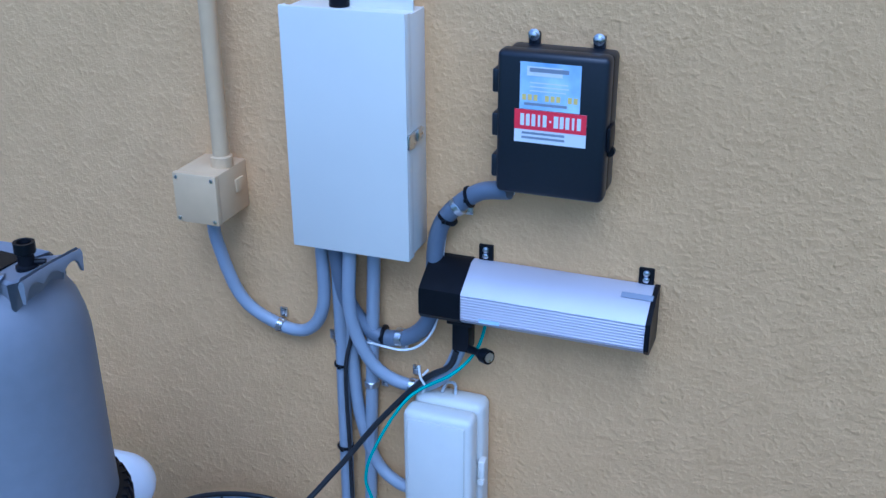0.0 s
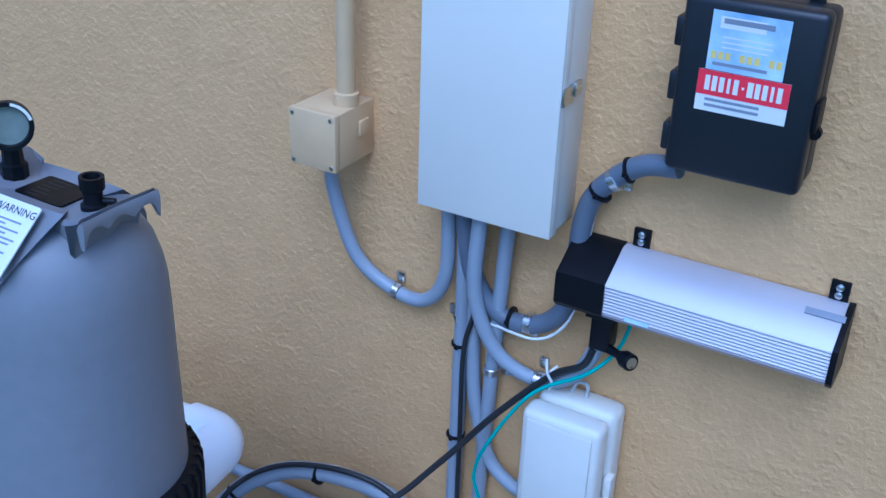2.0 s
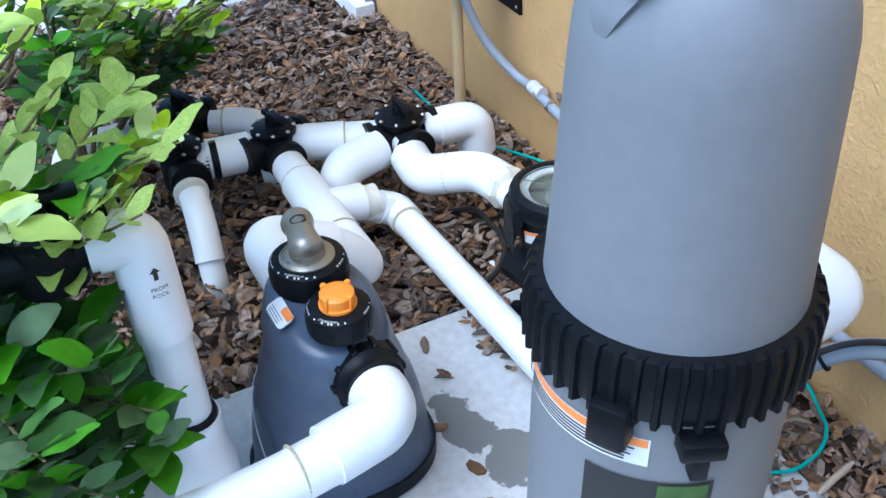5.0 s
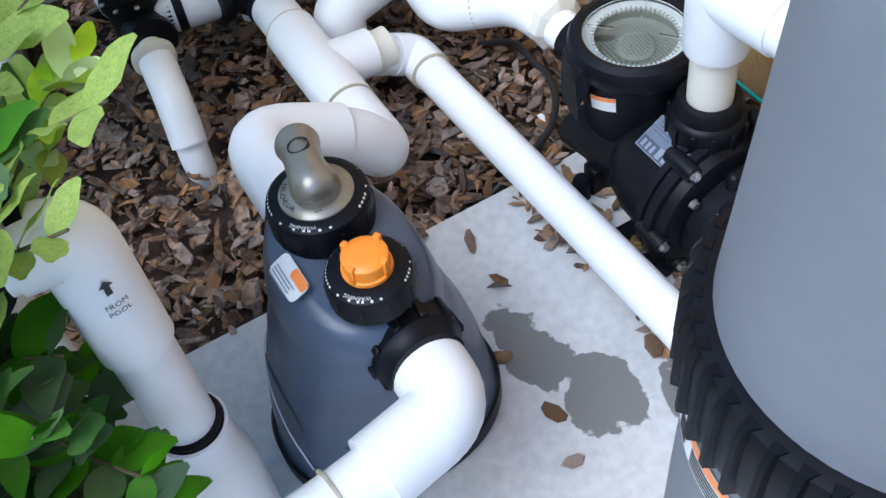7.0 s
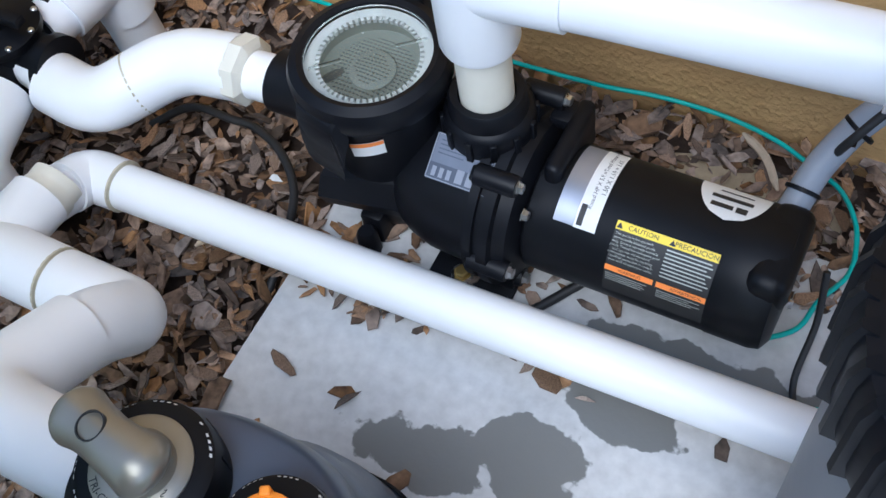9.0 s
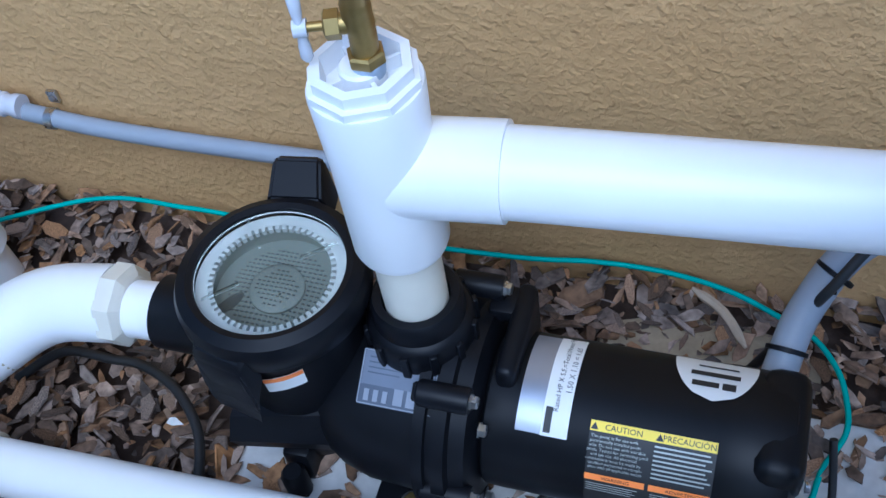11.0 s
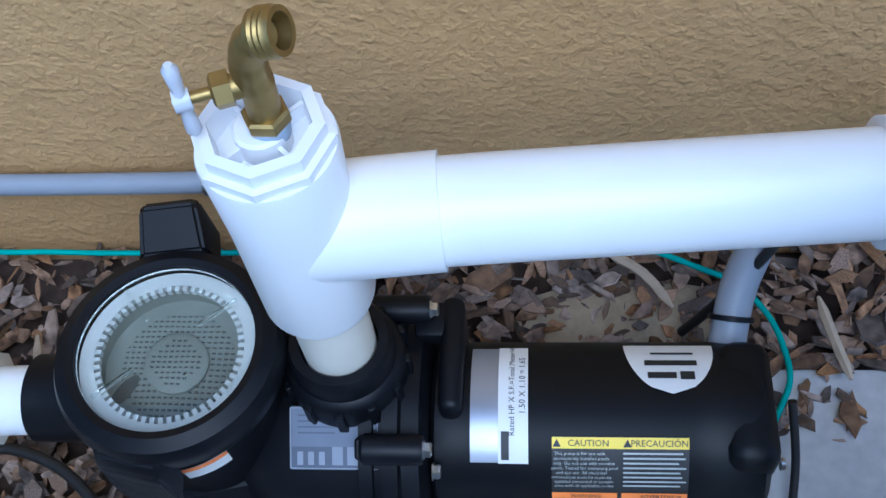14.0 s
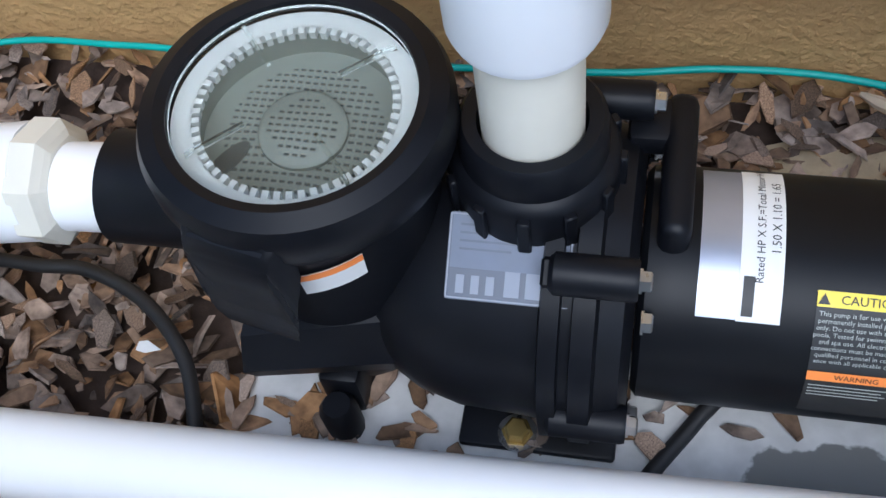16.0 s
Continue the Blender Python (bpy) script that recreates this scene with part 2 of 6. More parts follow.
def tube(bm, pts, r, seg=20, caps=True, index=0):
    """A round bar swept along points; r is one radius or one for each point."""
    pts = [Vector(p) for p in pts]
    rs = r if isinstance(r, (list, tuple)) else [r] * len(pts)
    rows, up = [], None
    for i, p in enumerate(pts):
        d = (pts[min(i + 1, len(pts) - 1)] - pts[max(i - 1, 0)]).normalized()
        if up is None:
            up = d.orthogonal().normalized()
        up = (up - d * up.dot(d)).normalized()
        side = d.cross(up)
        rows.append([p + rs[i] * (math.cos(a) * up + math.sin(a) * side) for a in (2 * math.pi * k / seg for k in range(seg))])
    return rings(bm, rows, caps=caps, index=index)


def bend(pts, radius, steps=7):
    """Rounds the corners of a line of points."""
    pts = [Vector(p) for p in pts]
    out = [pts[0]]
    for a, b, c in zip(pts, pts[1:], pts[2:]):
        u, v = (a - b), (c - b)
        k = min(radius, u.length * 0.48, v.length * 0.48)
        p, q = b + u.normalized() * k, b + v.normalized() * k
        for i in range(steps + 1):
            s = i / steps
            out.append((1 - s) ** 2 * p + 2 * s * (1 - s) * b + s * s * q)
    return out + [pts[-1]]


def spline(pts, n=8):
    """A smooth curve through the points."""
    pts = [Vector(p) for p in pts]
    ext = [2 * pts[0] - pts[1], *pts, 2 * pts[-1] - pts[-2]]
    out = []
    for a, b, c, d in zip(ext, ext[1:], ext[2:], ext[3:]):
        for i in range(n):
            s = i / n
            out.append(0.5 * (2 * b + (c - a) * s + (2 * a - 5 * b + 4 * c - d) * s * s + (3 * b - a - 3 * c + d) * s ** 3))
    return out + [pts[-1]]


def frame_of(p, axis):
    """A pose at p whose z points along axis."""
    return Matrix.Translation(p) @ Vector(axis).to_track_quat("Z", "Y").to_matrix().to_4x4()


def lathe(bm, m, profile, seg=32, caps=True, index=0):
    """Turns (radius, height) pairs round the z of the pose m."""
    rows = [[m @ Vector((r * math.cos(a), r * math.sin(a), z)) for a in (2 * math.pi * k / seg for k in range(seg))] for r, z in profile]
    return rings(bm, rows, caps=caps, index=index)


def slab_box(bm, x0, x1, y0, y1, z0, z1, bevel=0.003, seg=2, m=None):
    """A box with rounded edges."""
    got = bmesh.ops.create_cube(bm, size=1.0)["verts"]
    for v in got:
        v.co = Vector(((x0 + x1) / 2 + v.co.x * (x1 - x0), (y0 + y1) / 2 + v.co.y * (y1 - y0), (z0 + z1) / 2 + v.co.z * (z1 - z0)))
    if bevel:
        edges = list({e for v in got for e in v.link_edges})
        res = bmesh.ops.bevel(bm, geom=edges, offset=bevel, segments=seg, affect="EDGES", profile=0.5)
        got = list({v for f in res["faces"] for v in f.verts} | {v for v in got if v.is_valid})
    if m is not None:
        bmesh.ops.transform(bm, matrix=m, verts=[v for v in bm.verts if v in set(got)])
    return bm


def plate_on(bm, m, w, h, thick=0.001, r=0.0):
    """A thin label, w by h, facing the z of the pose m; r rounds its corners."""
    pts = []
    for cx, cy, a0 in ((w / 2 - r, h / 2 - r, 0), (-w / 2 + r, h / 2 - r, 90), (-w / 2 + r, -h / 2 + r, 180), (w / 2 - r, -h / 2 + r, 270)):
        for k in range(4 if r else 1):
            a = radians(a0 + k * 30)
            pts.append((cx + r * math.cos(a), cy + r * math.sin(a)))
    return rings(bm, [[m @ Vector((x, y, z)) for x, y in pts] for z in (0, thick)])


def text_bm(body, size, place):
    """Flat letters in the built-in font, laid by place(x, y) -> point."""
    cu = bpy.data.curves.new("letters", "FONT")
    cu.body, cu.size, cu.align_x, cu.align_y, cu.resolution_u = body, size, "CENTER", "CENTER", 2
    ob = bpy.data.objects.new("letters", cu)
    scene.collection.objects.link(ob)
    me = bpy.data.meshes.new_from_object(ob.evaluated_get(bpy.context.evaluated_depsgraph_get()))
    bm = B()
    bm.from_mesh(me)
    bpy.data.objects.remove(ob)
    bpy.data.curves.remove(cu)
    bpy.data.meshes.remove(me)
    bmesh.ops.subdivide_edges(bm, edges=[e for e in bm.edges if e.calc_length() > size * 0.4], cuts=2)
    for v in bm.verts:
        v.co = place(v.co.x, v.co.y)
    return bm


def bars(bm, place, rows, width, height, pitch, seed=1, ragged=0.25, cols=4):
    """Lines of unreadable print as plain bars."""
    rnd = random.Random(seed)
    for i in range(rows):
        w = width * (1 - ragged * rnd.random())
        y0 = -i * pitch
        xs = [-width / 2 + w * k / cols for k in range(cols + 1)]
        lo = [bm.verts.new(place(x, y0 - height)) for x in xs]
        hi = [bm.verts.new(place(x, y0)) for x in xs]
        for k in range(cols):
            bm.faces.new((lo[k], lo[k + 1], hi[k + 1], hi[k]))
    return bm


def flat(m):
    return lambda x, y: m @ Vector((x, y, 0.0))


def patch(bm, place, x0, x1, y0, y1, nx=6, ny=6):
    """A sheet laid over a curved surface."""
    g = [[bm.verts.new(place(x0 + (x1 - x0) * i / nx, y0 + (y1 - y0) * j / ny)) for i in range(nx + 1)] for j in range(ny + 1)]
    for a, b in zip(g, g[1:]):
        for i in range(nx):
            bm.faces.new((a[i], a[i + 1], b[i + 1], b[i]))
    return bm


# ---- ground, slab, wall ----
bm = B()
xs = [-400, -60, -12, -6, -4.5] + [-3.6 + 0.1 * i for i in range(48)] + [1.6, 3, 8, 60, 400]
ys = [-400, -60, -12, -5, -3] + [-2.2 + 0.1 * i for i in range(25)] + [0.6, 3, 10, 60, 400]
grid = [[bm.verts.new((x, y, -0.045 + (0.012 * noise.noise((x * 3, y * 3, 0)) if abs(x) < 4 and abs(y) < 3 else 0))) for x in xs] for y in ys]
for a, b in zip(grid, grid[1:]):
    for i in range(len(xs) - 1):
        f = bm.faces.new((a[i], a[i + 1], b[i + 1], b[i]))
        c = f.calc_center_median()
        f.material_index = 0 if -3.7 < c.x < 2 and -1.9 < c.y < 0.3 else 1
tagged(part("ground", bm, (SOIL, LAWNBASE)), "dark soil bed under bark mulch, running out into lawn", "ground", kind="structure")

bm = B()
slab_box(bm, -1.735, -0.35, -1.32, -0.16, -0.09, 0.0, 0.006)
tagged(part("pavement", bm, CONCRETE), "pale grey concrete equipment slab with a dark wet patch", "concrete slab", kind="structure")

bm = B()
slab_box(bm, -3.09, 2.6, 0.0, 0.2, -0.3, 2.9, 0.004)
tagged(part("wall_north", bm, STUCCO), "ochre yellow painted stucco house wall with rough texture", "wall", kind="structure")

bm = B()
slab_box(bm, -4.85, -3.4, -4.0, 0.05, -0.2, -0.015, 0.01)
slab_box(bm, -14.0, -3.4, 0.055, 8.0, -0.2, -0.012, 0.01)
tagged(part("pool_deck", bm, DECK), "bright white concrete deck beyond the dark bronze posts", "deck", kind="structure")


# ---- filter tank ----
TX, TY = -0.977, -0.567
# the tank stands two degrees out of plumb, towards its right as seen from the pool
RIGHT = Vector((0.52, 0.85, 0)).normalized()
LEAN = Matrix.Rotation(radians(2.0), 4, Vector((0, 0, 1)).cross(RIGHT))


def out_of_plumb(t):
    t.matrix_basis = Matrix.Translation(Vector((TX, TY, 0)) - RIGHT * 0.03) @ LEAN


def filter_tank():
    t = thing("filter_tank", "tall grey fibreglass cartridge filter tank with black clamp band", "pool filter", at=(TX, TY, 0))
    m = Matrix.Identity(4)
    bm = B()
    lathe(bm, m, [(0.11, 0.0), (0.122, 0.01), (0.126, 0.05), (0.13, 0.25), (0.132, 0.42), (0.1325, 0.6)], 48)
    part("lower_body", bm, TANKLOW, t)
    # upper body: round below, drawn in under the flat bridge on top
    bm = B()
    rows = []
    for z, r, sq in ((0.62, 0.1295, 0), (0.66, 0.128, 0), (0.7, 0.126, 0), (0.8, 0.122, 0), (0.88, 0.119, 0), (0.915, 0.117, 0.0), (0.94, 0.1135, 0.1), (0.965, 0.107, 0.2), (0.985, 0.096, 0.3), (1.0, 0.08, 0.4), (1.01, 0.055, 0.5), (1.013, 0.02, 0.6)):
        rows.append([Vector((r * math.cos(a), r * (1 - 0.2 * sq) * math.sin(a), z)) for a in (2 * math.pi * k / 56 for k in range(56))])
    rings(bm, rows)
    part("upper_body", bm, TANK, t)
    # flat bridge with flared, scalloped ends
    bm = B()
    rows = []
    for i in range(33):
        u = -1 + 2 * i / 32
        half = 0.04 + 0.016 * abs(u) ** 2.5
        z = 1.03 - 0.01 * (1 - u * u) + 0.008 * max(0, abs(u) - 0.8) / 0.2
        x = u * 0.098
        low = 0.985 - 0.02 * abs(u) ** 2
        inn = 1 - 0.2 * abs(u) ** 6
        rows.append([Vector((x * inn, -half, z - 0.012)), Vector((x, -half, z - 0.004)), Vector((x, -half + 0.004, z)), Vector((x, 0, z + 0.001)), Vector((x, half - 0.004, z)), Vector((x, half, z - 0.004)), Vector((x * inn, half, z - 0.012)), Vector((x * inn * 0.92, half * 0.8, low)), Vector((x * inn * 0.92, -half * 0.8, low))])
    rings(bm, rows)
    bridge = part("bridge", bm, TANK, t)
    for s in (-1, 1):
        bm = B()
        rows = []
        for j in range(49):
            v = -1 + j / 24
            drop = 0.021 - 0.009 * abs(math.sin(1.5 * math.pi * (v + 1))) + 0.012 * math.exp(-((1 - abs(v)) / 0.1) ** 2)
            y, x = 0.055 * v, s * (0.099 + 0.003 * abs(v))
            rows.append([Vector((x, y, 1.036)), Vector((x + s * 0.003, y, 1.03)), Vector((x + s * 0.002, y, 1.037 - drop)), Vector((x - s * 0.003, y, 1.037 - drop)), Vector((x - s * 0.008, y, 1.03))])
        rings(bm, rows)
        part("scalloped_lip", bm, TANK, bridge)
    # creased shoulders that run down into the round body
    for s in (-1, 1):
        bm = B()
        rows = []
        for j in range(12):
            w = j / 11
            half = 0.062 * (1 - w) ** 0.8 + 0.001
            z = 1.03 - 0.11 * w
            out = 0.042 + 0.072 * math.sin(min(1, w * 1.15) * math.pi / 2)
            rows.append([Vector((-half, s * out, z)), Vector((0, s * (out + 0.004 * (1 - w)), z)), Vector((half, s * out, z)), Vector((half * 0.6, s * (out - 0.03), z - 0.01)), Vector((-half * 0.6, s * (out - 0.03), z - 0.01))])
        rings(bm, rows)
        part("shoulder", bm, TANK, t)
    bm = B()
    plate_on(bm, pose(0.0, 0.002, 1.0225), 0.072, 0.052, 0.0025, 0.004)
    insert = part("grip_panel", bm, BLACK, t, "dark ribbed panel")
    bm = B()
    bars(bm, flat(pose(0, 0.022, 1.0255)), 6, 0.045, 0.0025, 0.008, 5, 0.6)
    part("print", bm, INK, insert)
    # pressure gauge
    g = Vector((-0.066, 0.004, 1.022))
    bm = B()
    lathe(bm, frame_of(g, (0, 0, 1)), [(0.0155, 0), (0.0155, 0.018), (0.012, 0.02), (0.011, 0.04)], 8)
    part("gauge_stem", bm, BLACK, t)
    face = Vector((0.72, -0.66, 0.12)).normalized()
    c = g + Vector((0, 0, 0.064))
    fm = frame_of(c - face * 0.011, face)
    bm = B()
    lathe(bm, fm, [(0.022, 0), (0.026, 0.003), (0.0275, 0.016), (0.0275, 0.024), (0.0225, 0.024), (0.0215, 0.017), (0.0, 0.017)], 36)
    gauge = part("pressure_gauge", bm, BLACK, t, "round black-rimmed pressure gauge")
    bm = B()
    lathe(bm, fm, [(0.0215, 0.0172), (0.0215, 0.0182), (0.0, 0.0182)], 32)
    part("dial", bm, material("gauge_dial", (0.2, 0.23, 0.2), 0.2, var=0.3, scale=40, coat=0.8), gauge)
    bm = B()
    rows = [(math.cos(a), math.sin(a)) for a in (radians(15 + 8 * k) for k in range(9))]
    for (c0, s0), (c1, s1) in zip(rows, rows[1:]):
        bm.faces.new([bm.verts.new(fm @ Vector((r * c, r * s, z))) for r, c, s, z in ((0.0235, c0, s0, 0.0244), (0.027, c0, s0, 0.0244), (0.027, c1, s1, 0.0244), (0.0235, c1, s1, 0.0244))])
    part("gauge_print", bm, PAPER, gauge)
    # air release
    bm = B()
    p = Vector((0.066, -0.004, 1.02))
    lathe(bm, frame_of(p, (0, 0, 1)), [(0.014, 0), (0.014, 0.01), (0.0105, 0.012), (0.0105, 0.026), (0.0135, 0.028), (0.0135, 0.042), (0.0095, 0.042), (0.008, 0.034), (0, 0.034)], 24)
    tube(bm, [p + Vector((0.009, 0.005, 0.014)), p + Vector((0.021, 0.011, 0.014))], 0.004, 10)
    part("air_release_valve", bm, BLACK, t)
    # clamp band with ribs
    bm = B()
    lathe(bm, m, [(0.13, 0.583), (0.141, 0.583), (0.143, 0.595), (0.143, 0.64), (0.14, 0.653), (0.128, 0.657)], 64)
    band = part("clamp_band", bm, BLACK, t, "black ribbed plastic clamp band")
    rib = None
    for k in range(44):
        a = 2 * math.pi * k / 44
        if rib is None:
            bm = B()
            rows = [[Vector((x, y, z)) for x, y in ((0.139, -0.005), (0.1468, -0.0035), (0.1472, 0.0015), (0.139, 0.0055))] for z in (0.579, 0.643, 0.656)]
            rows[2] = [Vector((v.x * 0.965, v.y, v.z)) for v in rows[2]]
            rings(bm, rows)
            rib = part("rib", bm, BLACK, band)
        else:
            ob = new("rib", rib.data)
            ob.parent = band
            ob.rotation_euler = (0, 0, a)
    bm = B()
    slab_box(bm, 0.13, 0.158, -0.02, 0.02, 0.55, 0.6, 0.005, 2)
    bmesh.ops.rotate(bm, verts=bm.verts, matrix=Matrix.Rotation(radians(-57), 3, "Z"))
    part("latch", bm, BLACK, band)
    bm = B()
    slab_box(bm, 0.129, 0.148, -0.009, 0.009, 0.515, 0.57, 0.003)
    slab_box(bm, 0.129, 0.156, -0.024, 0.02, 0.55, 0.571, 0.003)
    bmesh.ops.rotate(bm, verts=bm.verts, matrix=Matrix.Rotation(radians(-22), 3, "Z"))
    part("drain_clip", bm, BLACK, t)

    def round_tank(a0, z0, r):
        return lambda x, y: Vector((r * math.cos(radians(a0) + x / r), r * math.sin(radians(a0) + x / r), z0 + y))
    bm = B()
    patch(bm, round_tank(-84, 0.535, 0.1338), -0.1, 0.1, -0.018, 0.018, 20, 2)
    lab = part("caution_label", bm, PAPER, t, "white and orange caution label")
    bm = B()
    patch(bm, round_tank(-84, 0.535, 0.1342), -0.07, 0.098, 0.007, 0.017, 18, 1)
    part("orange_band", bm, AMBER, lab)
    bm = B()
    bars(bm, round_tank(-78, 0.5395, 0.1344), 5, 0.155, 0.0022, 0.0042, 3, 0.15, 20)
    patch(bm, round_tank(-84, 0.535, 0.1344), -0.093, -0.076, -0.013, 0.009, 3, 2)
    part("print", bm, INK, lab)
    bm = B()
    patch(bm, round_tank(-40, 0.462, 0.1334), -0.065, 0.065, -0.05, 0.035, 14, 2)
    lab = part("model_label", bm, INK, t, "black and green model label")
    bm = B()
    patch(bm, round_tank(-40, 0.462, 0.134), 0.01, 0.06, -0.045, 0.031, 8, 2)
    part("green_print", bm, LAWNBASE, lab)
    # drain spigot low on the tank
    bm = B()
    tube(bm, [(-0.1, -0.06, 0.05), (-0.155, -0.09, 0.05)], 0.026, 20)
    lathe(bm, frame_of((-0.145, -0.085, 0.05), (-0.86, -0.5, 0)), [(0.032, 0), (0.034, 0.004), (0.034, 0.02), (0.028, 0.024)], 8)
    part("drain_cap", bm, BLACK, t)
    out_of_plumb(t)
    return t


def warning_sheet():
    """The white warning sheet glued to the tank's shoulder."""
    t = thing("warning_sign", "white warning sheet glued to the sloping tank shoulder", "sign", at=(TX, TY, 0))
    n = Vector((0.0, -0.66, 0.75)).normalized()
    xax = Vector((1, 0, 0))
    yax = n.cross(xax)
    m = Matrix((xax, yax, n)).transposed().to_4x4()
    m.translation = Vector((0.006, -0.083, 1.006))
    bm = B()
    plate_on(bm, m, 0.074, 0.084, 0.0015, 0.003)
    sheet = part("sheet", bm, PAPER, t, smooth=False)
    up = m @ Matrix.Translation((0, 0, 0.002))
    part("heading", text_bm("WARNING", 0.0125, flat(up @ Matrix.Translation((0.006, 0.031, 0)))), INK, sheet, smooth=False)
    bm = B()
    bm.faces.new([bm.verts.new(up @ Vector(p)) for p in ((-0.036, 0.027, 0), (-0.026, 0.027, 0), (-0.031, 0.036, 0))])
    part("hazard_triangle", bm, INK, sheet, smooth=False)
    bm = B()
    bars(bm, flat(up @ Matrix.Translation((0, 0.02, 0))), 11, 0.06, 0.0022, 0.005, 8, 0.45)
    part("print", bm, GREY_INK, sheet, smooth=False)
    out_of_plumb(t)


filter_tank()
warning_sheet()


# ---- wall equipment ----
def bolt_head(name, p, axis, r, parent, mat=STEEL):
    bm = B()
    lathe(bm, frame_of(p, axis), [(r * 1.25, 0), (r * 1.25, r * 0.25), (r, r * 0.25), (r, r * 0.95), (r * 0.8, r * 1.1)], 6)
    return part(name, bm, mat, parent, smooth=False)


def junction_box():
    t = thing("junction_box", "square junction box painted tan like the wall", "junction box", at=(-0.965, 0, 0.935))
    bm = B()
    slab_box(bm, -0.041, 0.041, -0.09, 0.002, -0.045, 0.043, 0.003)
    part("body", bm, TAN, t)
    bm = B()
    slab_box(bm, -0.042, 0.042, -0.103, -0.0905, -0.046, 0.044, 0.003)
    lid = part("cover", bm, TAN, t)
    for x in (-0.034, 0.034):
        for z in (-0.038, 0.036):
            bm = B()
            lathe(bm, frame_of((x, -0.103, z), (0, -1, 0)), [(0.0035, 0), (0.003, 0.0015)], 10)
            part("screw", bm, STEEL, lid)
    bm = B()
    slab_box(bm, 0.042, 0.047, -0.045, -0.02, -0.005, 0.02, 0.002)
    part("side_plug", bm, TAN, t)
    bm = B()
    lathe(bm, frame_of((0.022, -0.045, 0.043), (0, 0, 1)), [(0.019, 0), (0.019, 0.018), (0.0155, 0.02)], 20)
    part("hub", bm, TAN, t)
    return t


junction_box()
t = thing("painted_conduit", "tan painted conduit rising up the stucco wall", "conduit")
bm = B()
tube(bm, [(-0.943, -0.045, 0.98), (-0.943, -0.045, 1.2), (-0.94, -0.035, 2.88)], 0.0145, 20)
part("pipe", bm, TAN, t)


def main_box():
    t = thing("control_cabinet", "tall pale grey metal control cabinet hung on the wall", "electrical box", at=(-0.69, 0, 0.868))
    bm = B()
    slab_box(bm, -0.1, 0.104, -0.076, 0.002, 0.004, 0.396, 0.002)
    part("body", bm, BOXPAINT, t)
    bm = B()
    slab_box(bm, -0.104, 0.106, -0.084, -0.0765, 0.0, 0.402, 0.003)
    door = part("door", bm, BOXPAINT, t)
    for x in (-0.1025, 0.1045):
        bm = B()
        slab_box(bm, x - 0.0015, x + 0.0015, -0.0775, -0.062, 0.002, 0.4, 0.001)
        part("door_flange", bm, BOXPAINT, door)
    bm = B()
    slab_box(bm, 0.1045, 0.109, -0.082, -0.05, 0.19, 0.214, 0.001)
    slab_box(bm, 0.106, 0.112, -0.05, -0.03, 0.196, 0.216, 0.002)
    latch = part("latch", bm, STEEL, t, "small steel latch")
    bm = B()
    slab_box(bm, -0.03, 0.1, -0.035, -0.032, 0.396, 0.44, 0.0)
    part("mounting_flange", bm, BOXPAINT, t)
    for i, x in enumerate((-0.005, 0.035, 0.06, 0.085)):
        bm = B()
        lathe(bm, frame_of((x, -0.036, 0.418), (0, -1, 0)), [(0.005, 0), (0.005, 0.0008)], 12)
        part("slot", bm, GREY_INK, t)
    bm = B()
    lathe(bm, frame_of((-0.02, -0.04, 0.397), (0, 0, 1)), [(0.016, 0), (0.016, 0.012), (0.01, 0.016), (0.01, 0.03)], 16)
    part("cable_gland", bm, BLACK, t)


main_box()


